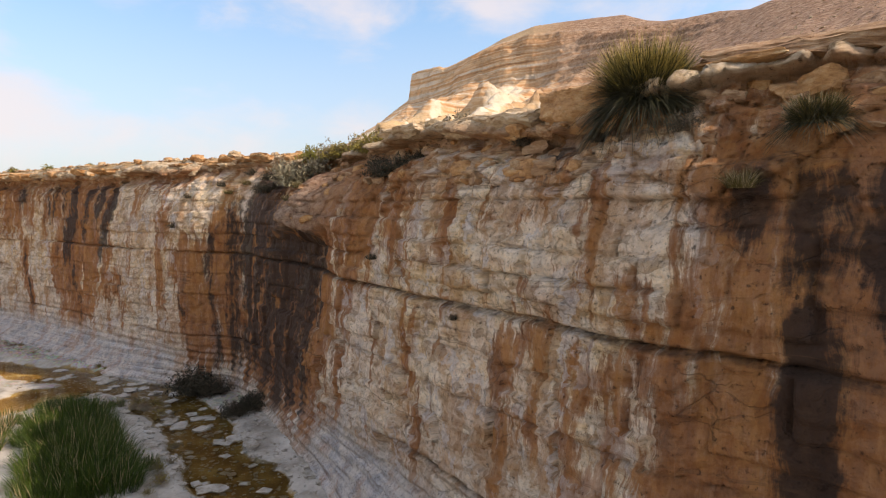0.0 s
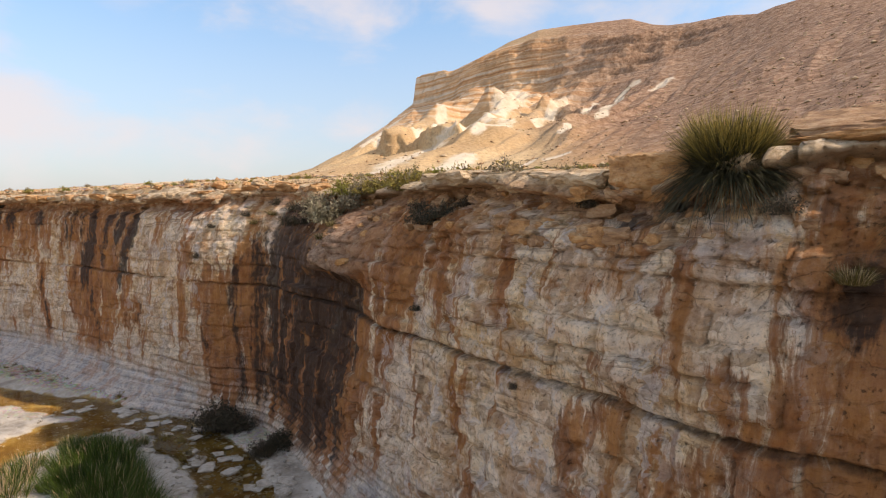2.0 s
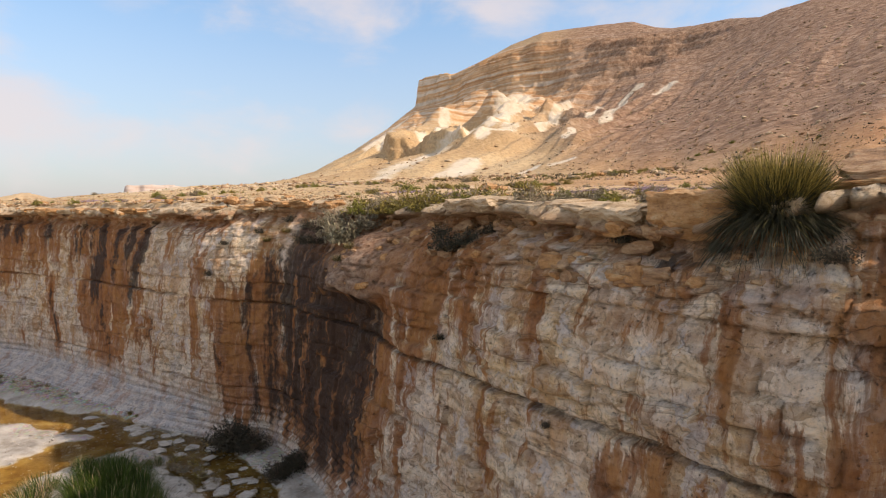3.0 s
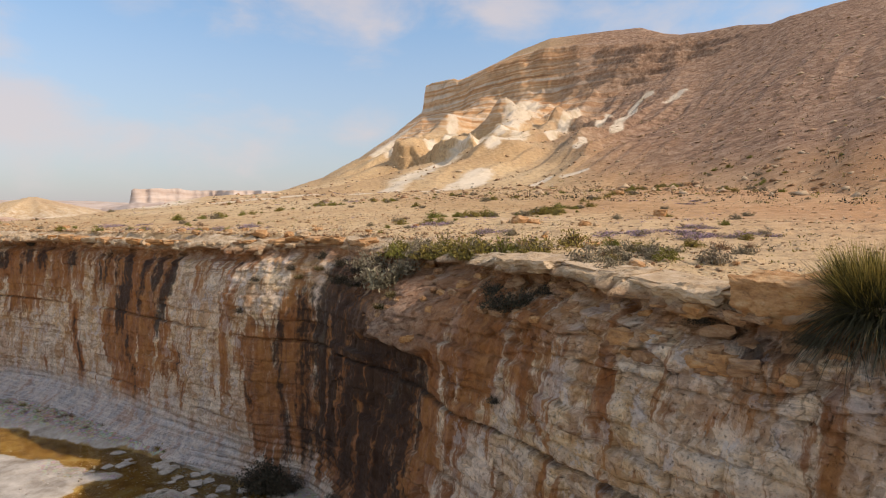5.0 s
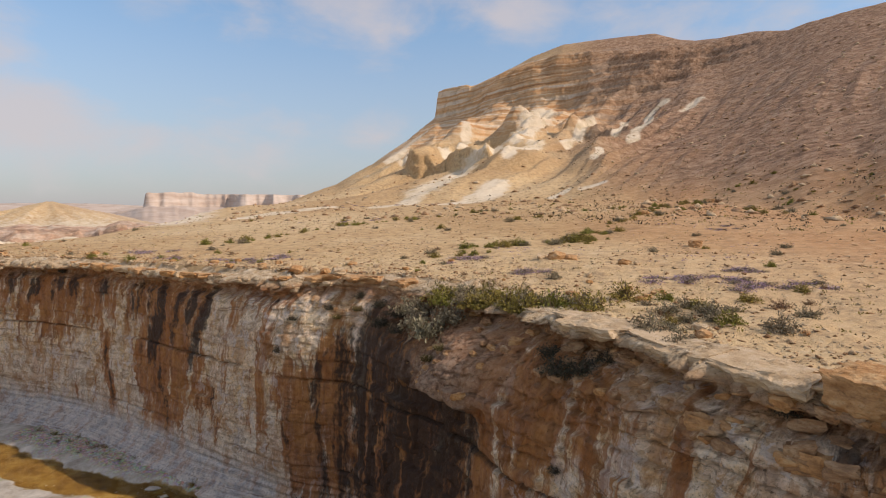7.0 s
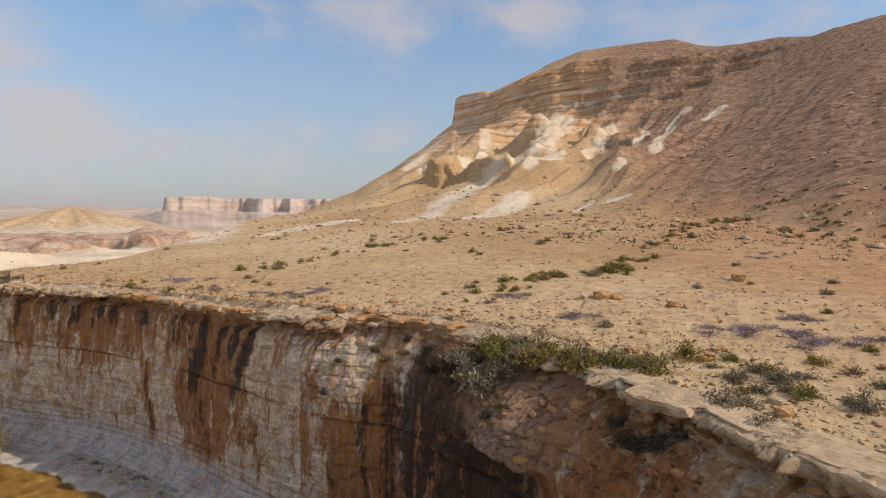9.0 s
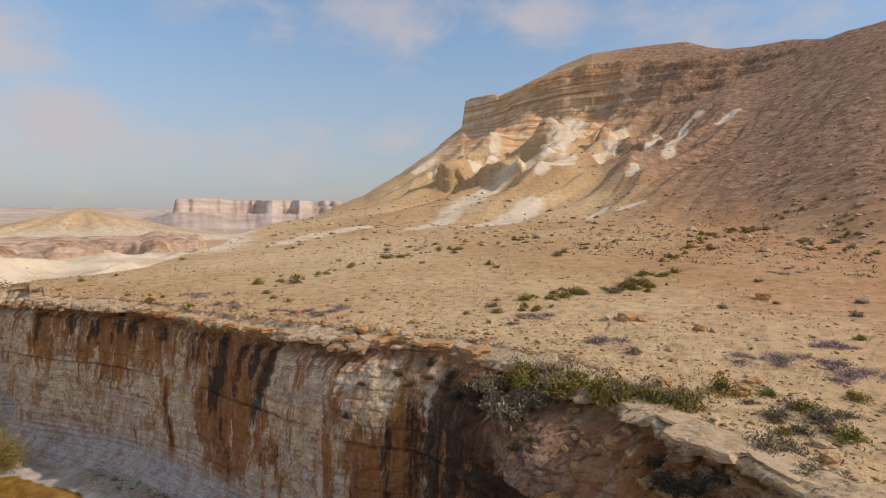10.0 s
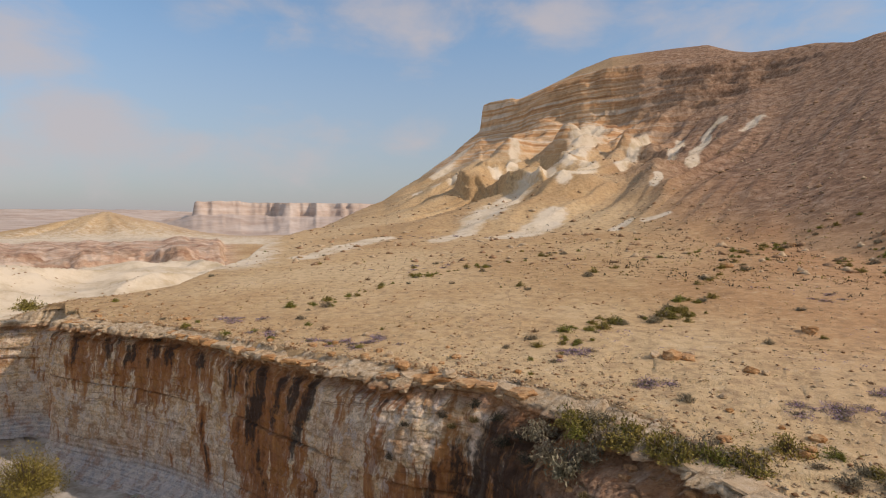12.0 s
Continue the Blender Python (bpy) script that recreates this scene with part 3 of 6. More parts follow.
    for a0, a1, r0, skew, up, run in LEDGES:
        edge = r + 3.0 * fbm(az * 0.9, 0.0, 49, 3) - r0 - skew * (az - (a0 + a1) / 2)
        side = smooth(a0 - 0.5, a0 + 0.2, az + 0.015 * edge) * smooth(a1 + 0.8, a1, az)
        h = h + up * side * (0.55 * smooth(-0.7, 0.5, edge) + 0.45 * smooth(1.6, 2.8, edge)) * smooth(run, 4, edge)
    beyond = np.clip(r - K, 0, None)
    drop = np.where(az < -1.9, 0.55, 0.12)
    h = np.where(r > K, np.maximum(C - beyond * drop, valley), np.minimum(h, C + 0.4))
    z = np.where(r > F, np.maximum(h, base * (r < K + 40) - 9 * (r >= K + 40)), base)
    # close detail: slabby steps and pebbly ground near the rim
    d1, d2, idn = worley(x * 0.45 + 0.3 * fbm(x, y, 68, 2), y * 0.45, 69)
    near = smooth(70, 20, r)
    z = z + near * ((idn - 0.5) * 0.10 + 0.06 * fbm(x * 0.9, y * 0.9, 70, 4) + 0.03 * fbm(x * 4, y * 4, 71, 3))
    z = z + 0.12 * smooth(40, 90, r) * fbm(x * 0.35, y * 0.35, 72, 4) * (r < 500)
    # distance: red crags, the table mountain (its pale colour holds haze), far ridges
    cut = r + 12 * fbm(az * 0.30, r * 0.006, 73, 4) + 5 * np.abs(fbm(x * 0.10, y * 0.10, 57, 3)) + 1.5 * fbm(x * 0.3, y * 0.3, 79, 2)
    wall = (0.40 * smooth(146, 157, cut) + 0.25 * smooth(156, 158.5, cut) + 0.20 * smooth(161, 163, cut) + 0.15 * smooth(166, 168, cut)) * smooth(-26.0, -26.6, az + 0.3 * fbm(r * 0.05, az, 56, 2))
    z = z + wall * (5.4 + 1.8 * fbm(az * 0.6, r * 0.02, 74, 3)) * smooth(380, 230, r)
    rib = np.abs(fbm(az * 0.42, r * 0.0012, 75, 3))
    cut = r - 50 * rib - 40 * smooth(0.0, 0.6, fbm(az * 0.22, 0.0, 45, 2)) + 14 * np.abs(fbm(x * 0.03, y * 0.03, 55, 3)) + 40
    side = smooth(-32.9, -28.4, az + 1.2 * fbm(r * 0.01, 1.0, 48, 2))
    mesa = 0.55 * smooth(640, 884, cut) ** 1.3 * side + (0.22 * smooth(880, 888, cut) + 0.05 * smooth(888, 894, cut) + 0.18 * smooth(894, 899, cut)) * smooth(-28.8, -28.5, az)
    z = np.where(az < -1, z + mesa * smooth(1500, 1300, r) * (42 + 1.5 * fbm(x * 0.004, y * 0.004, 76, 2)) - 9.0 * np.abs(fbm(az * 1.1, r * 0.002, 47, 3)) * mesa * (1 - mesa) * smooth(640, 760, r), z)
    far = smooth(2300, 3100, r + 260 * fbm(az * 0.12, 0.0, 77, 4))
    z = z + far * (42 + 22 * fbm(az * 0.16, 4.0, 78, 4)) * smooth(0, -20, az)
    peak = np.hypot(x + 330, y - 455)
    cone = np.clip(1 - peak / 105, 0, 1)
    return z + 20 * cone ** 1.2 - 4.0 * np.abs(fbm(np.degrees(np.arctan2(x + 330, y - 455)) * 0.06, 0.0, 46, 2)) * np.sin(np.pi * cone)


def z_seed(r):
    """A slow drift with distance, so that the rock bands do not repeat one above the other."""
    return 3.0 + r * 0.004


# rocky spurs on the hill's bare end: upper end, lower end, half width, height
SPURS = [(25.4, 214, 13.5, 190, 11, 4.5), (13.5, 190, -8.5, 178, 9, 3.0), (13.4, 196, 8.9, 155, 8, 3.5), (-1.5, 240, -5.1, 205, 9, 4), (9.7, 256, 6, 238, 10, 4),
         (19.7, 152.8, 6.3, 130.9, 10, 3.4), (6.3, 130.9, -14.5, 88, 9, 2.2), (30, 150, 20, 118, 7, 2.0)]
# rock ledges across the slope: bearings, distance, its change by bearing, height, how far they reach back
LEDGES = [(-3.9, 3.7, 145, -3.6, 5.0, 34), (11.0, 16.5, 162, -3.0, 2.2, 24)]


def rim_radius():
    """Bearing and distance of the rim line from the hub, in order of bearing."""
    p = LINE - OUT * (back + 0.35)[:, None] - HUB
    a, r = np.degrees(np.arctan2(p[:, 0], p[:, 1])), np.hypot(*p.T)
    o = np.argsort(a)
    return a[o], r[o]


def build_ground():
    """The sheet from the rim to the horizon."""
    a, r0 = rim_radius()
    az = np.concatenate([np.arange(-112, -50, 1.0), np.arange(-50, -45, 0.3), np.arange(-45, 62, 0.12), np.arange(62, 135, 1.0)])
    start = np.interp(az, a, r0)
    even = np.interp(az, _az, np.convolve(np.pad(np.interp(_az, a, r0), 40, mode="edge"), np.ones(81) / 81, "valid"))
    d = [0.0]
    step = 0.06
    while d[-1] < 50:
        d.append(d[-1] + step)
        step *= 1.022
    d = np.array(d)
    t = np.radians(az)[None, :]
    # further off the rows crowd where the land is steep
    rf = np.concatenate([np.arange(0, 290, 1.2), np.arange(290, 1000, 5.0), np.geomspace(1000, 4700, 50)])
    some = np.unique(np.append(np.arange(0, len(az), 5), len(az) - 1))
    rr = (even[some] + d[-1])[None, :] + rf[:, None]
    zz = land(HUB[0] + rr * np.sin(t[:, some]), HUB[1] + rr * np.cos(t[:, some]))
    rise = np.abs(np.diff((zz - 14.0) / rr, axis=0)) * 1000 * 0.42 + np.diff(np.log(rr), axis=0) * 75
    rise = (rise + np.roll(rise, 1, 1) + np.roll(rise, -1, 1)) / 3
    way = np.concatenate([np.zeros((1, len(some))), np.cumsum(rise, 0)])
    way /= way[-1:]
    steps = np.linspace(0, 1, 340)[1:]
    outer = np.stack([np.interp(steps, way[:, c], rf) for c in range(len(some))], 1) + d[-1]
    outer = np.stack([np.interp(np.arange(len(az)), some, row) for row in outer])
    d = np.concatenate([np.broadcast_to(d[:, None], (len(d), len(az))), outer])
    r = even[None, :] + d + (start - even)[None, :] * np.exp(-d / 7.0)
    x, y = HUB[0] + r * np.sin(t), HUB[1] + r * np.cos(t)
    z = land(x, y) - 0.40 * smooth(0.9, 0.0, d)
    chalk, stony, band = zones(x, y, z)
    ob = grid_mesh("ground", np.stack([x, y, z], -1), [MAT_GROUND], [("chalk", chalk), ("stony", stony), ("band", band)], flip=True)
    tagged(ob, "stony tan desert plateau rising to a banded rock hill", "ground", kind="structure")


# bleached chutes and fans on the hill: upper end, lower end, half width
CHUTES = [(35.4, 182.1, 21.5, 149, 2.4), (43.1, 175.7, 31, 140, 1.6), (55.5, 178.5, 48.5, 170.0, 2.0), (48.5, 170, 34.5, 136.3, 1.7), (61.8, 168.4, 53.5, 157.4, 1.8), (24.7, 127.3, 20.9, 116.8, 1.2),
          (13.7, 100.8, 10.3, 96.7, 1.4), (19.8, 99.4, 15.5, 98.2, 1.2), (24.5, 206, 12.0, 165, 5.5), (10, 155, -8, 172, 4.5), (16, 155, 9.5, 132, 3.0), (4.6, 151, 6, 128, 2.6),
          (-3.3, 138, -11.2, 110.8, 5.5), (-11.2, 110.8, -16.3, 88, 3.2), (2.4, 111.6, -6.8, 90, 3.6), (-22.1, 187, -35, 205, 4.0), (-22.5, 286, -34.9, 251, 5), (-27.0, 96, -31.0, 72, 3.0), (-2, 215, -5, 160, 2.5)]


def zones(x, y, z):
    """Shares of white chalk, of dark scree and of banded rock."""
    dx, dy = x - HUB[0], y - HUB[1]
    r, az = np.hypot(dx, dy), np.degrees(np.arctan2(dx, dy))
    chalk = np.zeros_like(z)
    wx, wy = x + 1.3 * fbm(x * 0.09, y * 0.09, 104, 3), y + 1.3 * fbm(x * 0.09, y * 0.09, 105, 3)
    for ax, ay, bx, by, w in CHUTES:
        chalk = np.maximum(chalk, smooth(1.35 * w, 0.1 * w, path_distance(wx, wy, [(ax, ay), (bx, by)])))
    valley = smooth(9.5, 7.5, z) * smooth(-14, -22, az) * smooth(40, 70, r)
    chalk = np.maximum(chalk, valley * smooth(185, 150, r))
    chalk = np.maximum(chalk, 0.9 * smooth(60, 76, r + 6 * fbm(x * 0.05, y * 0.05, 109, 3)) * smooth(-19, -24, az) * smooth(190, 160, r))
    up = smooth(32, 44, z + 4 * fbm(x * 0.02, y * 0.02, 101, 3))
    band = np.maximum(up * smooth(34, 22, az), smooth(150, 160, r) * smooth(-24, -27, az)) * (r < 420) * smooth(8, 30, np.where(az < -20, 30, z))
    band = band * np.where(az > -20, 1 - smooth(81, 84, z + 1.5 * fbm(x * 0.03, y * 0.03, 108, 3)) * smooth(3, 6, az) * smooth(19, 15, az), 1)
    scree = smooth(8, 21, az + 6 * fbm(x * 0.02, y * 0.02, 102, 4) + 0.10 * (z - 40)) * smooth(14.5, 21, z + 3 * fbm(x * 0.05, y * 0.05, 103, 3))
    chalk = np.maximum(chalk, 0.26 * smooth(24, 34, z) * smooth(52, 40, z) * smooth(-4, -1, az) * smooth(20, 12, az) * (r < 330))
    crag = smooth(146, 153, r + 12 * fbm(az * 0.30, r * 0.006, 73, 4) + 5 * np.abs(fbm(x * 0.10, y * 0.10, 57, 3))) * smooth(-25.5, -26.5, az) * smooth(200, 182, r)
    chalk = np.maximum(chalk, 0.8 * smooth(260, 330, r) * smooth(-18, -24, az))
    return chalk * (1 - smooth(420, 600, r)) * (1 - crag), scree * 0.92, np.maximum(band * 0.95, 0.9 * crag)


# ---------- the canyon floor ----------
STREAM = [(-3.0, 11.0), (-4.6, 14.2), (-6.0, 16.6), (-8.0, 19.2), (-9.6, 21.4), (-12.2, 24.2), (-15.0, 26.0), (-19, 27.2), (-24, 28.8), (-34, 33)]
BRANCH = [(-15.0, 25.6), (-17.0, 24.2), (-18.2, 22.0), (-17.6, 19.4), (-16.4, 16), (-15.5, 11), (-15, 4)]


def channel(x, y):
    """1 in the water's bed, 0 on dry rock."""
    ragged = 0.55 * fbm(x * 0.8, y * 0.8, 92, 4)
    a = path_distance(x, y, STREAM) + ragged
    b = path_distance(x, y, BRANCH) + ragged
    return np.maximum(smooth(1.5, 0.7, a), smooth(1.5, 0.7, b))


def floor_height(x, y):
    d1, d2, idn = worley(x * 0.9 + 0.3 * fbm(x, y, 93, 2), y * 0.9, 94)
    plates = (idn - 0.5) * 0.10 - 0.05 * smooth(0.10, 0.0, d2 - d1)
    dry = 0.06 + 0.06 * fbm(x * 0.16, y * 0.16, 90, 4) + 0.035 * fbm(x * 1.1, y * 1.1, 91, 4) + plates
    wet = channel(x, y)
    return dry * (1 - 0.6 * wet) - 0.20 * wet


def build_floor():
    az = np.radians(np.concatenate([np.arange(-180, -62, 4.0), np.arange(-62, 48, 0.28), np.arange(48, 181, 4.0)]))
    r = np.concatenate([[0.0], np.arange(0.5, 9, 0.5), np.arange(9, 46, 0.14), 46 * 1.12 ** np.arange(0, 42)])[:, None]
    limit = np.interp(np.degrees(az), *RIM_AZ)
    rr = np.minimum(r, limit[None, :])
    x, y = HUB[0] + rr * np.sin(az)[None, :], HUB[1] + rr * np.cos(az)[None, :]
    far_side = np.where((np.degrees(az) > 75) | (np.degrees(az) < -75), 1, 0)[None, :]
    bank = smooth(24, 42, np.hypot(x + 6, y - 6) + 3 * fbm(x * 0.1, y * 0.1, 95, 3)) * far_side
    z = floor_height(x, y) + 10.5 * bank
    strip = smooth(1.6, 0.5, path_distance(x, y, GRAVEL) + 0.5 * fbm(x, y, 96, 3))
    z = z + 0.12 * strip * (1 + 0.8 * fbm(x * 2.5, y * 2.5, 97, 3))
    ob = grid_mesh("canyon_floor", np.stack([x, y, z], -1), [MAT_FLOOR], [("wet", channel(x, y)), ("gravel", np.maximum(strip, 0.5 * smooth(0.1, 0.4, fbm(x * 0.3, y * 0.3, 98, 3))))], flip=True)
    tagged(ob, "pale stream bed of worn rock and gravel", "stream bed", kind="structure")
    gx, gy = np.meshgrid(np.linspace(-40, 2, 60), np.linspace(2, 36, 50))
    water = grid_mesh("stream", np.stack([gx, gy, np.full_like(gx, -0.045)], -1), [MAT_WATER])
    water.visible_shadow = False
    tagged(water, "shallow brown stream water between pale rocks", "water", kind="structure")


GRAVEL = [(-14.5, 27.4), (-18, 29.2), (-23, 31.4), (-29, 34)]

# ---------- materials ----------
def cliff_look(G, b):
    run, under = G.attr("run"), G.attr("under")
    rust, dark, pale = G.attr("rust"), G.attr("dark"), G.attr("pale")
    p = G.pos()
    xyz = G.nt.nodes.new("ShaderNodeSeparateXYZ")
    G.put(xyz.inputs[0], p)
    height = xyz.outputs[2]
    flat = G.nt.nodes.new("ShaderNodeCombineXYZ")
    G.put(flat.inputs[0], run)
    G.put(flat.inputs[2], G.attr("girth"))
    w = flat.outputs[0]
    # bedded cream stone, lilac grey and bleached lower down
    beds = G.noise(G.scaled(w, 0.35, 1, 3.2), 1.0, 6, 0.62, 0.5)
    stone = G.ramp(beds, [(0.30, (0.38, 0.21, 0.095)), (0.42, (0.62, 0.41, 0.215)), (0.55, (0.75, 0.56, 0.345)), (0.72, (0.80, 0.66, 0.47))])
    cool = G.ramp(beds, [(0.3, (0.38, 0.29, 0.22)), (0.5, (0.62, 0.53, 0.44)), (0.7, (0.74, 0.68, 0.60))])
    lowness = G.math("SUBTRACT", 1.0, G.math("DIVIDE", height, 5.6))
    lowness = G.math("ADD", G.math("MULTIPLY", lowness, 1.0), G.math("MULTIPLY", G.math("SUBTRACT", G.noise(w, 0.5, 4, 0.6), 0.5), 2.2), True)
    col = G.mix(lowness, stone, cool)
    apron = G.ramp(G.math("ADD", G.math("DIVIDE", height, 4.0), G.math("MULTIPLY", G.math("SUBTRACT", G.noise(w, 0.7, 4, 0.6), 0.5), 0.35)), [(0.28, (1, 1, 1)), (0.50, (0, 0, 0))])
    apron = G.math("MULTIPLY", apron, G.attr("apron"))
    thin = G.noise(G.scaled(w, 0.12, 1, 4.0), 2.2, 6, 0.65, 0.2)
    chalky = G.ramp(thin, [(0.35, (0.29, 0.27, 0.26)), (0.5, (0.43, 0.415, 0.405)), (0.66, (0.57, 0.56, 0.555))])
    col = G.mix(apron, col, chalky)
    blot = G.ramp(G.noise(w, 1.7, 6, 0.68, 0.4), [(0.44, (0, 0, 0)), (0.56, (1, 1, 1))])
    col = G.mix(G.math("MULTIPLY", blot, 0.55), col, (0.76, 0.665, 0.56, 1))
    brown = G.ramp(G.noise(G.scaled(w, 1, 1, 0.6, (11, 0, 4)), 0.9, 8, 0.7, 0.2), [(0.50, (0, 0, 0)), (0.60, (1, 1, 1))])
    col = G.mix(G.math("MULTIPLY", brown, 0.46), col, (0.37, 0.155, 0.055, 1))
    col = G.mix(G.math("MULTIPLY", pale, G.ramp(G.noise(w, 2.4, 5, 0.6), [(0.3, (0.25,) * 3), (0.6, (1, 1, 1))])), col, (0.80, 0.66, 0.53, 1))
    bent = G.nt.nodes.new("ShaderNodeVectorMath")
    wob = G.nt.nodes.new("ShaderNodeTexNoise")
    wob.inputs["Scale"].default_value = 2.3
    wob.inputs["Detail"].default_value = 5
    G.put(wob.inputs["Vector"], w)
    bent.operation = "MULTIPLY_ADD"
    G.put(bent.inputs[0], wob.outputs[1])
    bent.inputs[1].default_value = (0.5, 0.0, 0.5)
    G.put(bent.inputs[2], w)
    bw = bent.outputs[0]
    flake = G.cells(G.scaled(bw, 1.0, 1, 1.5), 1.7, "F1", 1)
    chip = G.cells(G.scaled(bw, 1.0, 1, 1.4), 5.5, "F1", 1)
    one = G.nt.nodes.new("ShaderNodeSeparateColor")
    G.put(one.inputs[0], flake)
    two = G.nt.nodes.new("ShaderNodeSeparateColor")
    G.put(two.inputs[0], chip)
    tone2 = G.math("ADD", G.math("MULTIPLY", one.outputs[0], 0.6), G.math("MULTIPLY", two.outputs[0], 0.4))
    col = G.mix(G.math("SUBTRACT", 0.85, G.math("MULTIPLY", apron, 0.6)), col, G.ramp(tone2, [(0.1, (0.60, 0.52, 0.45)), (0.5, (1, 1, 1)), (0.9, (1.12, 1.10, 1.06))]), "MULTIPLY")
    grainy = G.noise(w, 9.0, 8, 0.75)
    grain = G.ramp(grainy, [(0.37, (0.50, 0.43, 0.36)), (0.46, (1, 1, 1)), (0.60, (1.2, 1.19, 1.16))])
    col = G.mix(0.85, col, grain, "MULTIPLY")
    # rust: broad stains broken up by fine runs that wander a little on their way down
    slow = G.nt.nodes.new("ShaderNodeTexNoise")
    slow.inputs["Scale"].default_value = 0.55
    slow.inputs["Detail"].default_value = 3
    G.put(slow.inputs["Vector"], w)
    sway = G.nt.nodes.new("ShaderNodeVectorMath")
    sway.operation = "MULTIPLY_ADD"
    G.put(sway.inputs[0], slow.outputs[1])
    sway.inputs[1].default_value = (0.9, 0.0, 0.0)
    G.put(sway.inputs[2], w)
    drift = sway.outputs[0]
    fine = G.noise(G.scaled(drift, 1, 1, 0.055), 4.0, 8, 0.70, 0.0)
    runs = G.noise(G.scaled(drift, 1, 1, 0.085, (7, 0, 2)), 1.25, 6, 0.62, 0.03)
    foot = G.math("MULTIPLY", G.math("SUBTRACT", G.math("ADD", height, G.math("MULTIPLY", fine, 1.4)), G.math("ADD", 0.5, G.math("MULTIPLY", G.attr("apron"), 1.4))), 1.2, True)
    m = G.math("ADD", G.math("MULTIPLY", rust, 1.0), G.math("MULTIPLY", G.math("SUBTRACT", fine, 0.5), 2.6))
    m = G.math("ADD", m, G.math("MULTIPLY", G.math("SUBTRACT", runs, 0.50), 3.4))
    blotch = G.noise(G.scaled(w, 1, 1, 0.5), 1.3, 8, 0.68)
    m = G.math("ADD", m, G.math("MULTIPLY", G.math("SUBTRACT", blotch, 0.5), 2.4))
    m = G.math("MULTIPLY", G.ramp(m, [(0.34, (0, 0, 0)), (0.50, (0.75, 0.75, 0.75)), (0.8, (1, 1, 1))]), foot)
    tone = G.ramp(G.noise(G.scaled(w, 1, 1, 0.22), 2.4, 8, 0.72), [(0.3, (0.13, 0.042, 0.014)), (0.5, (0.33, 0.112, 0.028)), (0.7, (0.53, 0.235, 0.070))])
    col = G.mix(G.math("MULTIPLY", m, 0.88), col, tone)
    # ochre washes and bleached flakes with crisp outlines
    wash = G.ramp(G.noise(G.scaled(bw, 1, 1, 0.38, (5, 0, 8)), 0.85, 8, 0.68, 0.1), [(0.53, (0, 0, 0)), (0.56, (1, 1, 1))])
    col = G.mix(G.math("MULTIPLY", G.math("MULTIPLY", wash, foot), 0.45), col, G.ramp(fine, [(0.35, (0.25, 0.095, 0.03)), (0.6, (0.54, 0.26, 0.085))]))
    flakes = G.ramp(G.noise(G.scaled(bw, 1, 1, 0.55, (2, 0, 17)), 1.3, 8, 0.66, 0.1), [(0.555, (0, 0, 0)), (0.575, (1, 1, 1))])
    col = G.mix(G.math("MULTIPLY", G.math("MULTIPLY", flakes, G.math("SUBTRACT", 1.0, rust, True)), 0.55), col, G.ramp(grainy, [(0.35, (0.52, 0.44, 0.40)), (0.6, (0.74, 0.68, 0.63))]))
    # black runs of lichen and water, and painted shade below the slump
    k = G.math("ADD", G.math("MULTIPLY", dark, 1.1), G.math("MULTIPLY", G.math("SUBTRACT", G.noise(G.scaled(drift, 1, 1, 0.075, (3, 0, 9)), 2.6, 8, 0.72, 0.0), 0.50), 3.0))
    k = G.math("ADD", k, G.math("MULTIPLY", G.math("SUBTRACT", G.noise(w, 1.6, 7, 0.72), 0.5), 2.0))
    k = G.math("MULTIPLY", G.ramp(k, [(0.40, (0, 0, 0)), (0.85, (1, 1, 1))]), foot)
    col = G.mix(G.math("MULTIPLY", k, 0.88), col, (0.032, 0.022, 0.018, 1))
    # red earth under the cap, pale crust on top of it
    under2 = G.math("ADD", under, G.math("MULTIPLY", G.math("SUBTRACT", G.noise(w, 0.9, 5, 0.6), 0.5), 1.1))
    soil = G.ramp(G.math("DIVIDE", under2, 3.0), [(0.10, (1, 1, 1)), (0.20, (0.85, 0.85, 0.85)), (0.30, (0, 0, 0))])
    soilcol = G.ramp(G.noise(p, 3.0, 6, 0.7), [(0.3, (0.17, 0.065, 0.025)), (0.5, (0.42, 0.19, 0.075)), (0.7, (0.60, 0.38, 0.21))])
    soil = G.math("MAXIMUM", soil, G.math("MULTIPLY", G.math("MULTIPLY", G.attr("cleft"), 0.6), G.ramp(G.noise(w, 2.0, 5, 0.65), [(0.38, (0.2,) * 3), (0.52, (1, 1, 1))])))
    col = G.mix(G.math("MULTIPLY", soil, 0.82), col, soilcol)
    crust = G.ramp(G.noise(p, 2.6, 9, 0.74), [(0.32, (0.24, 0.14, 0.07)), (0.44, (0.50, 0.355, 0.21)), (0.56, (0.64, 0.50, 0.335)), (0.72, (0.74, 0.63, 0.48))])
    capmask = G.ramp(G.math("ADD", G.math("MULTIPLY", under, -1.0), 0.62), [(0.22, (0, 0, 0)), (0.5, (1, 1, 1))])
    col = G.mix(capmask, col, crust)
    rubble = G.ramp(G.noise(p, 4.0, 6, 0.7), [(0.35, (0.21, 0.11, 0.065)), (0.6, (0.45, 0.305, 0.205))])
    col = G.mix(G.math("MULTIPLY", G.attr("slump"), 1.2, True), col, rubble)
    # thin level bedding
    thread = G.noise(G.scaled(w, 0.05, 1, 5.5, (0, 0, 3)), 1.0, 5, 0.62, 0.15)
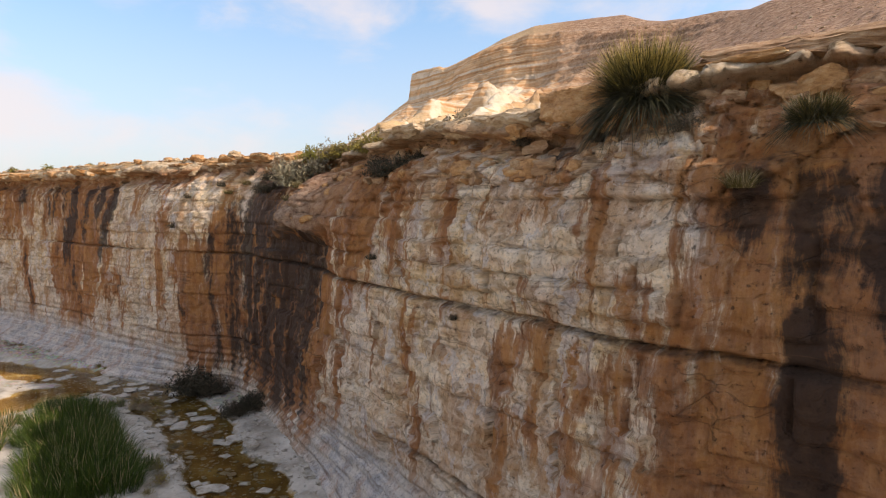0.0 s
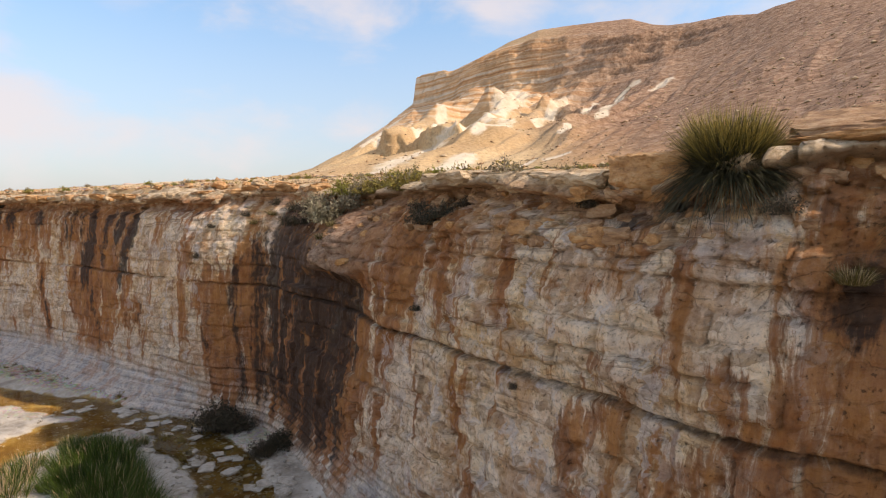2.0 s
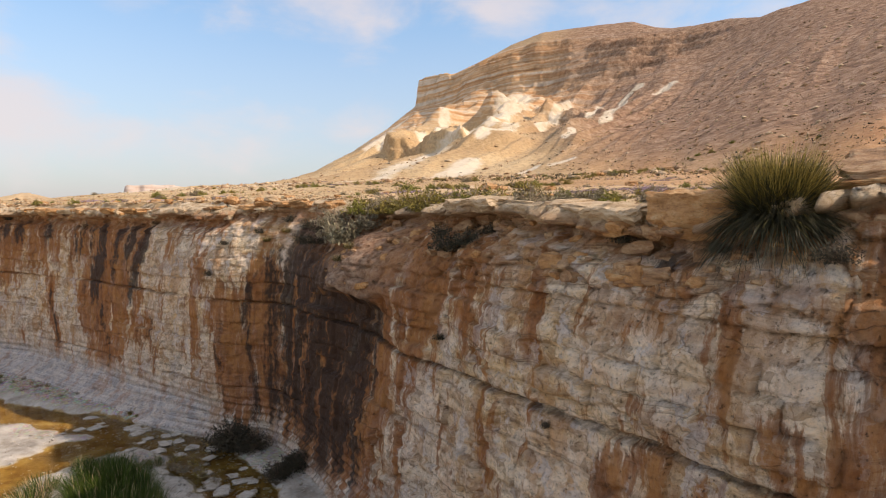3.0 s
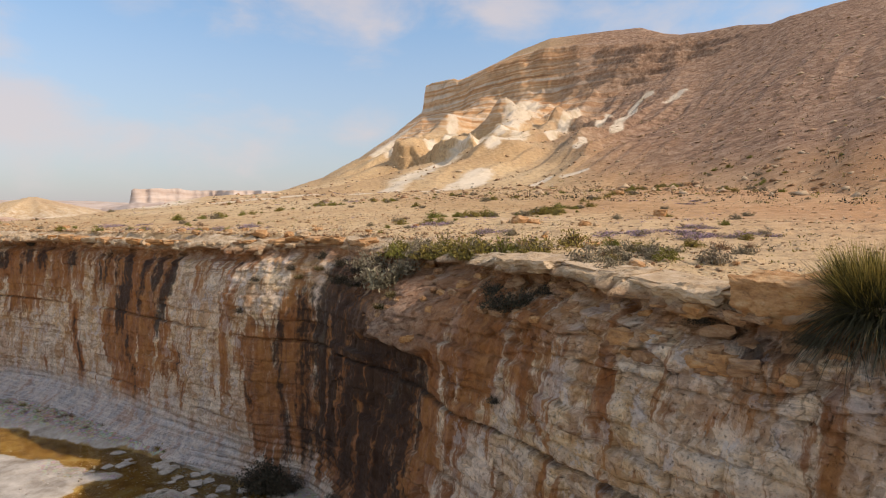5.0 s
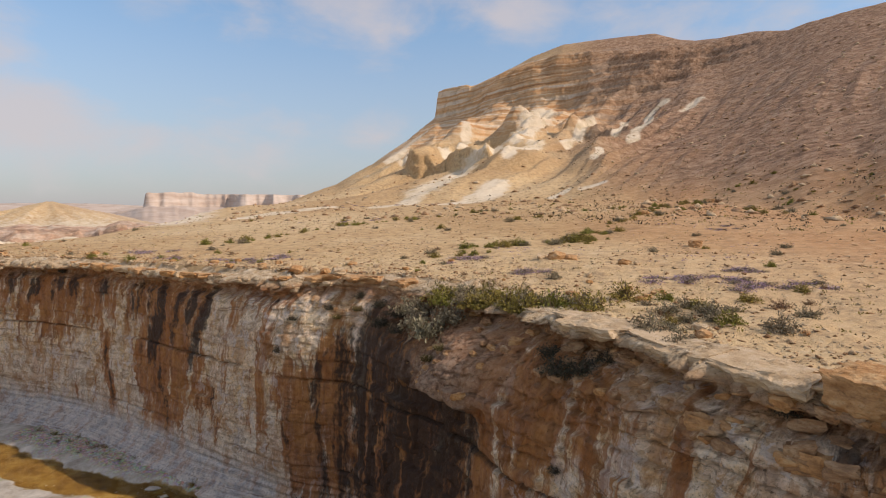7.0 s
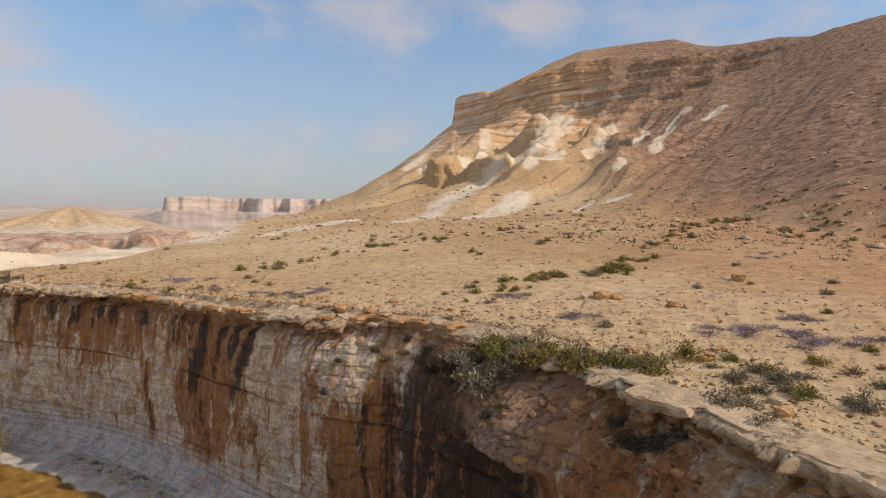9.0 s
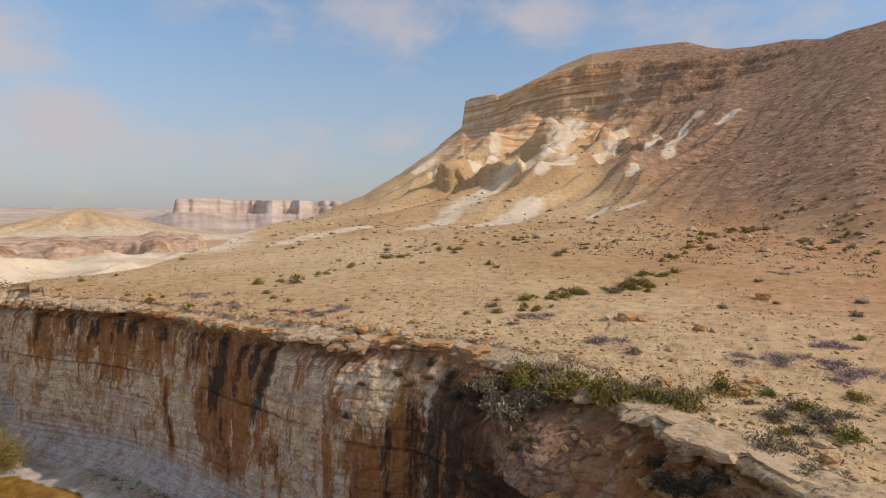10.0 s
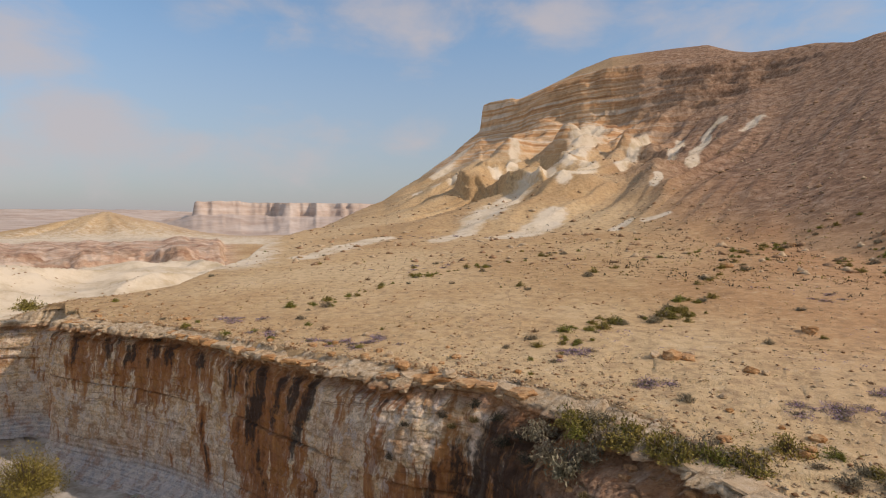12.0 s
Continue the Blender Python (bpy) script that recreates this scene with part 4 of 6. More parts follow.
    ply = G.math("MULTIPLY", G.ramp(thread, [(0.36, (1, 1, 1)), (0.42, (0, 0, 0))]), G.ramp(G.noise(w, 1.1, 5, 0.65), [(0.40, (0, 0, 0)), (0.58, (1, 1, 1))]))
    col = G.mix(G.math("MULTIPLY", ply, 0.55), col, (0.16, 0.085, 0.045, 1))
    # hairline cracks and pits
    crack = G.cells(G.scaled(bw, 0.9, 1, 1.3), 1.1, "DISTANCE_TO_EDGE")
    crack = G.math("ADD", crack, G.math("MULTIPLY", G.noise(w, 5, 4, 0.6), 0.07))
    line = G.math("MULTIPLY", G.ramp(crack, [(0.040, (1, 1, 1)), (0.056, (0, 0, 0))]), G.ramp(G.noise(w, 0.8, 3), [(0.5, (0, 0, 0)), (0.58, (1, 1, 1))]))
    pits = G.ramp(G.noise(G.scaled(w, 1, 1, 0.8), 11, 5, 0.72), [(0.34, (1, 1, 1)), (0.41, (0, 0, 0))])
    seam = G.math("MULTIPLY", G.attr("joint"), G.ramp(G.noise(w, 3.0, 5, 0.7), [(0.36, (0.1,) * 3), (0.56, (1, 1, 1))]))
    dots = G.math("MAXIMUM", G.math("MAXIMUM", G.math("MULTIPLY", line, 0.4), seam), G.math("MULTIPLY", pits, 0.75))
    col = G.mix(G.math("MULTIPLY", dots, 0.82), col, (0.05, 0.032, 0.022, 1))
    G.put(b.inputs["Base Color"], col)
    hgt = G.math("SUBTRACT", G.noise(p, 5.0, 9, 0.72), G.math("MULTIPLY", dots, 0.6))
    hgt = G.math("ADD", hgt, G.math("MULTIPLY", tone2, G.math("SUBTRACT", 0.34, G.math("MULTIPLY", apron, 0.3))))
    hgt = G.math("ADD", hgt, G.math("MULTIPLY", G.noise(p, 26, 4, 0.6), 0.22))
    G.put(b.inputs["Normal"], G.bump(hgt, 1.0, 0.13))
    G.put(b.inputs["Roughness"], G.ramp(k, [(0, (0.92,) * 3), (1, (0.62,) * 3)]))


def ground_look(G, b):
    p = G.pos()
    chalk, stony, band = G.attr("chalk"), G.attr("stony"), G.attr("band")
    xyz = G.nt.nodes.new("ShaderNodeSeparateXYZ")
    G.put(xyz.inputs[0], p)
    broad = G.noise(p, 0.045, 5, 0.6)
    sand = G.ramp(broad, [(0.35, (0.47, 0.292, 0.135)), (0.5, (0.55, 0.366, 0.184)), (0.65, (0.62, 0.446, 0.246))])
    warm = G.ramp(broad, [(0.35, (0.38, 0.180, 0.078)), (0.5, (0.48, 0.255, 0.115)), (0.65, (0.54, 0.325, 0.165))])
    east = G.math("DIVIDE", G.math("ADD", xyz.outputs[0], G.math("SUBTRACT", -2.0, G.math("MULTIPLY", G.math("MAXIMUM", G.math("SUBTRACT", xyz.outputs[1], 45.0), 0.0), 0.22))), 16.0)
    east = G.math("ADD", east, G.math("MULTIPLY", G.math("SUBTRACT", G.noise(p, 0.03, 5, 0.6), 0.5), 1.0), True)
    col = G.mix(east, sand, warm)
    # pebbles and clods
    grit = G.noise(p, 1.4, 9, 0.72)
    col = G.mix(G.ramp(grit, [(0.36, (0.55,) * 3), (0.52, (0, 0, 0))]), col, (0.22, 0.135, 0.075, 1))
    col = G.mix(G.ramp(grit, [(0.55, (0, 0, 0)), (0.72, (0.6,) * 3)]), col, (0.66, 0.53, 0.35, 1))
    peb = G.cells(p, 4.5)
    col = G.mix(G.math("MULTIPLY", G.ramp(peb, [(0.10, (1, 1, 1)), (0.20, (0, 0, 0))]), 0.4), col, (0.65, 0.53, 0.36, 1))
    # banded rock of the hill
    zed = G.nt.nodes.new("ShaderNodeCombineXYZ")
    G.put(zed.inputs[2], G.math("ADD", xyz.outputs[2], G.math("MULTIPLY", G.noise(p, 0.03, 4, 0.6), 5.0)))
    G.put(zed.inputs[0], G.math("MULTIPLY", xyz.outputs[0], 0.02))
    layers = G.noise(zed.outputs[0], 0.55, 7, 0.75)
    rockcol = G.ramp(layers, [(0.34, (0.30, 0.135, 0.060)), (0.43, (0.60, 0.30, 0.12)), (0.50, (0.70, 0.44, 0.23)), (0.58, (0.76, 0.63, 0.47))])
    west = G.ramp(G.math("DIVIDE", xyz.outputs[0], -100.0), [(0.50, (0, 0, 0)), (0.62, (1, 1, 1))])
    rockcol = G.mix(west, rockcol, G.ramp(G.noise(G.scaled(p, 1, 1, 2.5), 0.12, 8, 0.72), [(0.36, (0.36, 0.19, 0.12)), (0.48, (0.62, 0.40, 0.27)), (0.60, (0.74, 0.57, 0.43))]))
    rocky = G.noise(p, 0.16, 8, 0.7)
    rockcol = G.mix(G.ramp(rocky, [(0.38, (0.45,) * 3), (0.55, (0, 0, 0))]), rockcol, (0.21, 0.115, 0.055, 1))
    col = G.mix(band, col, rockcol)
    scree = G.ramp(G.noise(p, 0.55, 9, 0.78), [(0.37, (0.125, 0.068, 0.040)), (0.5, (0.31, 0.180, 0.108)), (0.64, (0.50, 0.345, 0.23))])
    spots = G.math("MULTIPLY", G.ramp(G.cells(p, 0.55), [(0.16, (1, 1, 1)), (0.30, (0, 0, 0))]), G.ramp(G.noise(p, 0.12, 4, 0.6), [(0.40, (0, 0, 0)), (0.55, (1, 1, 1))]))
    scree = G.mix(G.math("MULTIPLY", spots, 0.7), scree, (0.085, 0.055, 0.035, 1))
    col = G.mix(stony, col, scree)
    white = G.ramp(G.noise(p, 0.22, 8, 0.7), [(0.35, (0.56, 0.44, 0.28)), (0.55, (0.74, 0.63, 0.47))])
    edge = G.math("ADD", chalk, G.math("MULTIPLY", G.math("SUBTRACT", G.noise(p, 0.30, 9, 0.72), 0.5), 1.7))
    col = G.mix(G.ramp(edge, [(0.32, (0, 0, 0)), (0.72, (0.9, 0.9, 0.9))]), col, white)
    # distant land in paler, flatter tones: haze put into the colour
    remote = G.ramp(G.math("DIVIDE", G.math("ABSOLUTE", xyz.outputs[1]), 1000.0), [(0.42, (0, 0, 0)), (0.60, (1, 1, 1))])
    hazy_tables = G.ramp(G.noise(G.scaled(p, 0.3, 0.3, 3.0), 0.035, 7, 0.65), [(0.38, (0.43, 0.32, 0.25)), (0.5, (0.51, 0.40, 0.32)), (0.62, (0.58, 0.48, 0.40))])
    col = G.mix(remote, col, hazy_tables)
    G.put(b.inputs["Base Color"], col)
    hgt = G.math("ADD", G.noise(p, 2.2, 9, 0.74), G.math("MULTIPLY", G.ramp(peb, [(0.0, (1, 1, 1)), (0.28, (0, 0, 0))]), 0.3))
    small = G.bump(hgt, 0.75, 0.10)
    craggy = G.nt.nodes.new("ShaderNodeBump")
    craggy.inputs["Distance"].default_value = 1.3
    G.put(craggy.inputs["Strength"], G.math("ADD", 0.30, G.math("MULTIPLY", G.math("MAXIMUM", band, G.math("MULTIPLY", stony, 0.6)), 0.6)))
    G.put(craggy.inputs["Height"], G.noise(p, 0.30, 8, 0.72))
    G.put(craggy.inputs["Normal"], small)
    G.put(b.inputs["Normal"], craggy.outputs[0])


def floor_look(G, b):
    p = G.pos()
    wet = G.attr("wet")
    rock = G.ramp(G.noise(p, 0.7, 8, 0.68), [(0.32, (0.22, 0.185, 0.14)), (0.5, (0.43, 0.39, 0.33)), (0.68, (0.62, 0.575, 0.50))])
    pebbles = G.cells(p, 7.0, "F1", 1)
    gravel = G.mix(0.55, G.ramp(G.noise(p, 9.0, 4, 0.7), [(0.35, (0.20, 0.16, 0.11)), (0.65, (0.55, 0.49, 0.40))]), pebbles, "SOFT_LIGHT")
    col = G.mix(G.math("MULTIPLY", G.attr("gravel"), 0.85), rock, gravel)
    algae = G.ramp(G.noise(p, 1.3, 6, 0.65), [(0.35, (0.16, 0.085, 0.02)), (0.55, (0.30, 0.19, 0.055)), (0.7, (0.40, 0.31, 0.13))])
    col = G.mix(G.ramp(G.math("ADD", wet, G.math("MULTIPLY", G.math("SUBTRACT", G.noise(p, 1.6, 5, 0.6), 0.5), 0.8)), [(0.35, (0, 0, 0)), (0.55, (1, 1, 1))]), col, algae)
    G.put(b.inputs["Base Color"], col)
    G.put(b.inputs["Normal"], G.bump(G.noise(p, 6.0, 8, 0.7), 0.7, 0.05))
    G.put(b.inputs["Roughness"], G.ramp(wet, [(0.1, (0.85,) * 3), (0.5, (0.4,) * 3)]))


def water_look(G, b):
    b.inputs["Base Color"].default_value = (0.80, 0.72, 0.50, 1)
    b.inputs["Transmission Weight"].default_value = 1.0
    b.inputs["IOR"].default_value = 1.33
    b.inputs["Roughness"].default_value = 0.04
    b.inputs["Specular IOR Level"].default_value = 0.5
    G.put(b.inputs["Normal"], G.bump(G.noise(G.pos(), 4.0, 3, 0.5), 0.12, 0.02))


MAT_WATER = material("shallow_water", water_look)
MAT_CLIFF = material("limestone_wall", cliff_look)
MAT_GROUND = material("desert_ground", ground_look)
MAT_FLOOR = material("stream_rock", floor_look)

# ---------- the large structure ----------
FLIP = True
build_cliff()
build_ground()
_a, _r = rim_radius()
RIM_AZ = (np.concatenate([[-180, -112], _a, [135, 180]]), np.concatenate([[4600, 4600], _r - 0.5, [4600, 4600]]))
build_floor()


# ---------- things: helpers ----------
def pydata(name, verts, faces, mat, shade=False):
    me = bpy.data.meshes.new(name)
    me.from_pydata([tuple(v) for v in verts], [], faces)
    me.materials.append(mat)
    if shade:
        me.polygons.foreach_set("use_smooth", np.ones(len(me.polygons), bool))
    me.update()
    return me


def part(name, data, parent, label=""):
    ob = new(name, data)
    ob.parent = parent
    if label:
        ob["label"] = label
    return ob


def leaf_look(dark, light, rough=0.75):
    def build(G, b):
        mixed = G.mix(G.island(), (*dark, 1), (*light, 1))
        tint = G.mix(G.math("MULTIPLY", G.rand(), 0.5), mixed, (light[0] * 0.9, light[1] * 0.75, light[2] * 0.8, 1))
        G.put(b.inputs["Base Color"], tint)
        b.inputs["Roughness"].default_value = rough
    return build


def rock_look(a, c, d):
    def build(G, b):
        p = G.pos()
        col = G.ramp(G.noise(G.scaled(p, 1, 1, 2.6), 2.6, 9, 0.72), [(0.34, a), (0.5, c), (0.66, d)])
        col = G.mix(G.ramp(G.noise(p, 14, 5, 0.7), [(0.32, (0.5,) * 3), (0.45, (0, 0, 0))]), col, (a[0] * 0.6, a[1] * 0.6, a[2] * 0.6, 1))
        col = G.mix(G.math("MULTIPLY", G.rand(), 0.14), col, (0.60, 0.48, 0.34, 1))
        G.put(b.inputs["Base Color"], col)
        G.put(b.inputs["Normal"], G.bump(G.noise(G.scaled(p, 1, 1, 2.0), 6, 9, 0.74), 0.9, 0.06))
    return build


LEAF_GREY = material("grey_green_leaves", leaf_look((0.13, 0.11, 0.065), (0.33, 0.29, 0.18)))
LEAF_GREEN = material("fresh_green_leaves", leaf_look((0.08, 0.095, 0.016), (0.31, 0.30, 0.06)))
LEAF_OLIVE = material("olive_leaves", leaf_look((0.09, 0.078, 0.018), (0.37, 0.30, 0.07)))
# darkened to carry the wall's shade in the leaf colour; also colours slope scrub
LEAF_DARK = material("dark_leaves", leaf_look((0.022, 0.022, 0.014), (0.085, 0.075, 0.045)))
LEAF_RUST = material("rusty_leaves", leaf_look((0.14, 0.07, 0.035), (0.32, 0.20, 0.10)))
BLADE_GREEN = material("grass_blades", leaf_look((0.028, 0.028, 0.010), (0.185, 0.15, 0.04), 0.5))
# tussock core and tips: shade and sunlight are put into the blade colours
BLADE_SHADED = material("shaded_blades", leaf_look((0.016, 0.018, 0.010), (0.075, 0.07, 0.035), 0.5))
BLADE_GOLD = material("golden_foliage", leaf_look((0.25, 0.18, 0.035), (0.52, 0.42, 0.11), 0.55))
BLADE_REED = material("reed_blades", leaf_look((0.012, 0.026, 0.005), (0.085, 0.135, 0.018), 0.5))
STRAW = material("dry_straw", leaf_look((0.30, 0.22, 0.11), (0.55, 0.44, 0.26), 0.6))
FLOWER = material("purple_flowers", leaf_look((0.27, 0.185, 0.25), (0.46, 0.355, 0.45), 0.75))
TWIG = material("twigs", leaf_look((0.10, 0.07, 0.045), (0.24, 0.18, 0.13), 0.85))
ROCK_PALE = material("pale_crust_rock", rock_look((0.38, 0.245, 0.130), (0.54, 0.385, 0.230), (0.64, 0.50, 0.34)))
ROCK_RED = material("red_brown_rock", rock_look((0.16, 0.075, 0.035), (0.35, 0.185, 0.085), (0.52, 0.35, 0.20)))
ROCK_TAN = material("orange_tan_rock", rock_look((0.27, 0.12, 0.040), (0.49, 0.25, 0.095), (0.62, 0.41, 0.21)))
ROCK_BED = material("stream_stone", rock_look((0.27, 0.235, 0.18), (0.45, 0.41, 0.35), (0.60, 0.56, 0.49)))


def blades_mesh(name, rng, n, height, lean, droop, width, base, mat):
    """Curved tapering blades that fan out from a tuft."""
    verts, faces = [], []
    for _ in range(n):
        a, rad = rng.uniform(0, 2 * math.pi), base * math.sqrt(rng.random())
        x0, y0 = rad * math.cos(a), rad * math.sin(a)
        b = a + rng.gauss(0, 0.6)
        tilt = min(1.45, abs(rng.gauss(0, lean))) + 0.35 * lean * rad / max(base, 1e-6)
        ln = height * rng.uniform(0.55, 1.0)
        hx, hy, up = math.sin(tilt) * math.cos(b), math.sin(tilt) * math.sin(b), math.cos(tilt)
        c = rng.uniform(0, math.pi)
        sx, sy = math.cos(c) * width, math.sin(c) * width
        bend = droop * rng.uniform(0.4, 1.2) * (0.3 + 0.5 * tilt)
        k = len(verts)
        for t, w in ((0, 1.0), (0.4, 0.9), (0.75, 0.6)):
            px, py, pz = x0 + hx * ln * t * (1 + 0.3 * t), y0 + hy * ln * t * (1 + 0.3 * t), ln * (up * t - bend * t * t)
            verts += [(px - sx * w, py - sy * w, pz), (px + sx * w, py + sy * w, pz)]
        verts.append((x0 + hx * ln * 1.3, y0 + hy * ln * 1.3, ln * (up - bend)))
        faces += [(k, k + 1, k + 3, k + 2), (k + 2, k + 3, k + 5, k + 4), (k + 4, k + 5, k + 6)]
    return pydata(name, verts, faces, mat)


def shrub_meshes(rng, rad, tall, tips, leaves, size, leaf_mat):
    """A twiggy dome: tapered twigs from one root, and small leaves in uneven clumps at their ends."""
    tv, tf, lv, lf = [], [], [], []
    lop = rng.uniform(0, 6.28)
    for _ in range(tips):
        a, e = rng.uniform(0, 2 * math.pi), math.asin(rng.uniform(0.08, 1.0))
        grow = rng.uniform(0.62, 1.0) * (1 + 0.22 * math.cos(a - lop))
        tx, ty, tz = rad * grow * math.cos(e) * math.cos(a), rad * grow * math.cos(e) * math.sin(a), tall * grow * math.sin(e) + 0.06 * tall
        mx, my, mz = tx * 0.45 + rng.gauss(0, 0.06 * rad), ty * 0.45 + rng.gauss(0, 0.06 * rad), tz * 0.6
        w = 0.012 + 0.012 * rad
        k = len(tv)
        for (px, py, pz), ww in (((0, 0, 0), w), ((mx, my, mz), w * 0.6), ((tx, ty, tz), w * 0.2)):
            for q in range(3):
                tv.append((px + ww * math.cos(q * 2.1), py + ww * math.sin(q * 2.1), pz))
        for lvl in (0, 3):
            for q in range(3):
                tf.append((k + lvl + q, k + lvl + (q + 1) % 3, k + lvl + 3 + (q + 1) % 3, k + lvl + 3 + q))
        for _ in range(leaves):
            f = rng.uniform(0.35, 1.05)
            cx, cy, cz = tx * f + rng.gauss(0, 0.10 * rad), ty * f + rng.gauss(0, 0.10 * rad), max(0.01, tz * f + rng.gauss(0, 0.09 * tall))
            u, v = Vector((rng.gauss(0, 1), rng.gauss(0, 1), rng.gauss(0, 1))).normalized(), Vector((rng.gauss(0, 1), rng.gauss(0, 1), rng.gauss(0, 1))).normalized()
            sz = size * rng.uniform(0.6, 1.3)
            k2 = len(lv)
            for su, sv in ((-1, 0), (0, -0.42), (1, 0), (0, 0.42)):
                lv.append((cx + sz * (u.x * su + v.x * sv), cy + sz * (u.y * su + v.y * sv), cz + sz * (u.z * su + v.z * sv)))
            lf.append((k2, k2 + 1, k2 + 2, k2 + 3))
    return pydata("twigs", tv, tf, TWIG), pydata("foliage", lv, lf, leaf_mat)


class Stock:
    """A few models of one kind, set out one after the other."""

    def __init__(self, models):
        self.models, self.fresh, self.count = models, [True] * len(models), 0

    def put(self, x, y, z, size=1.0, turn=0.0, stretch=(1, 1, 1), label=""):
        k = self.count % len(self.models)
        self.count += 1
        ob = self.models[k]
        m = pose(x, y, z, 0, 0, turn)
        sc = Matrix.Diagonal((size * stretch[0], size * stretch[1], size * stretch[2], 1))
        if self.fresh[k]:
            self.fresh[k] = False
            ob.matrix_basis = m @ sc
        else:
            inv = Matrix.Diagonal((1 / ob.scale[0], 1 / ob.scale[1], 1 / ob.scale[2], 1))
            ob = copy_thing(ob, m @ sc @ inv)
        if label:
            ob["label"] = label
        return ob


def make_shrub(name, seed, label, category, group, leaf_mat, rad, tall, tips, leaves, size, flowers=0):
    rng = random.Random(seed)
    ob = tagged(new(name), label, category, group)
    twigs, foliage = shrub_meshes(rng, rad, tall, tips, leaves, size, leaf_mat)
    part("branching", twigs, ob, "thin grey-brown twigs")["kind"] = "stuff"
    part("foliage", foliage, ob)
    if flowers:
        _, bloom = shrub_meshes(rng, rad * 1.02, tall * 1.08, tips, flowers, size * 1.0, FLOWER)
        part("bloom", bloom, ob, "small pale purple flowers")["kind"] = "stuff"
    return ob


def make_tuft(name, seed, label, category, group, sets):
    """sets: part name, count, height, lean, droop, width, base, material, label."""
    rng = random.Random(seed)
    ob = tagged(new(name), label, category, group)
    for pname, n, h, lean, droop, w, base, mat, plabel in sets:
        part(pname, blades_mesh(pname, rng, n, h, lean, droop, w, base, mat), ob, plabel)
    return ob


def rock_mesh(name, seed, w, d, h, mat, cuts=4, taper=0.25, rough=0.16, bulge=0.42, craggy=0.0):
    """A broken slab or boulder."""
    bm = bmesh.new()
    bmesh.ops.create_cube(bm, size=2)
    bmesh.ops.subdivide_edges(bm, edges=bm.edges[:], cuts=cuts, use_grid_fill=True)
    off = Vector((seed * 3.7, seed * 1.9, seed * 0.7))
    for v in bm.verts:
        p = v.co.copy()
        rnd = p.normalized() * 1.25
        p = p.lerp(rnd, bulge)
        k = 1 - taper * max(0.0, -p.z)
        q = Vector((p.x * k, p.y * k, p.z))
        q += Vector(noise.noise_vector(p * 0.9 + off)) * rough * 2.2 + Vector(noise.noise_vector(p * 2.6 + off)) * rough
        q += Vector(noise.noise_vector(p * 6.5 + off)) * rough * 0.45
        v.co = (q.x * w / 2, q.y * d / 2, q.z * h / 2)
        if craggy:
            m = v.co.copy()
            v.co = m + craggy * (Vector(noise.noise_vector(m * 2.3 + off)) + 0.6 * Vector(noise.noise_vector(m * 6 + off)) + 0.35 * Vector(noise.noise_vector(m * 15 + off)))
    me = bpy.data.meshes.new(name)
    bm.to_mesh(me)
    bm.free()
    me.materials.append(mat)
    return me


_GX, _GY = np.arange(-70, 50.1, 0.25), np.arange(0, 110.1, 0.25)
_GZ = land(*np.meshgrid(_GX, _GY))


def ground_z(x, y):
    """Height of the plateau at x, y."""
    u, v = min(max((x + 70) / 0.25, 0), len(_GX) - 1.001), min(max(y / 0.25, 0), len(_GY) - 1.001)
    i, j = int(u), int(v)
    f, g = u - i, v - j
    return float((_GZ[j, i] * (1 - f) + _GZ[j, i + 1] * f) * (1 - g) + (_GZ[j + 1, i] * (1 - f) + _GZ[j + 1, i + 1] * f) * g)


def rim_place(q, out):
    """A place on the rim at the station q, out metres beyond it, and the bearing along the rim."""
    k = int(np.argmin(np.abs(S - S0 - q)))
    p = LINE[k] - OUT[k] * (back[k] - out)
    return p[0], p[1], rimz[k], math.degrees(math.atan2(tangent[k, 1], tangent[k, 0]))


def wall_place(q, z, out):
    """A place on the wall at the station q and height z."""
    k = int(np.argmin(np.abs(S - S0 - q)))
    row = int(np.argmin(np.abs(WALL_P[:, k, 2] - z)))
    p = WALL_P[row, k]
    return p[0] + OUT[k, 0] * out, p[1] + OUT[k, 1] * out, p[2]


CLIFF = bpy.data.objects["cliff"]
FLOOR = bpy.data.objects["canyon_floor"]


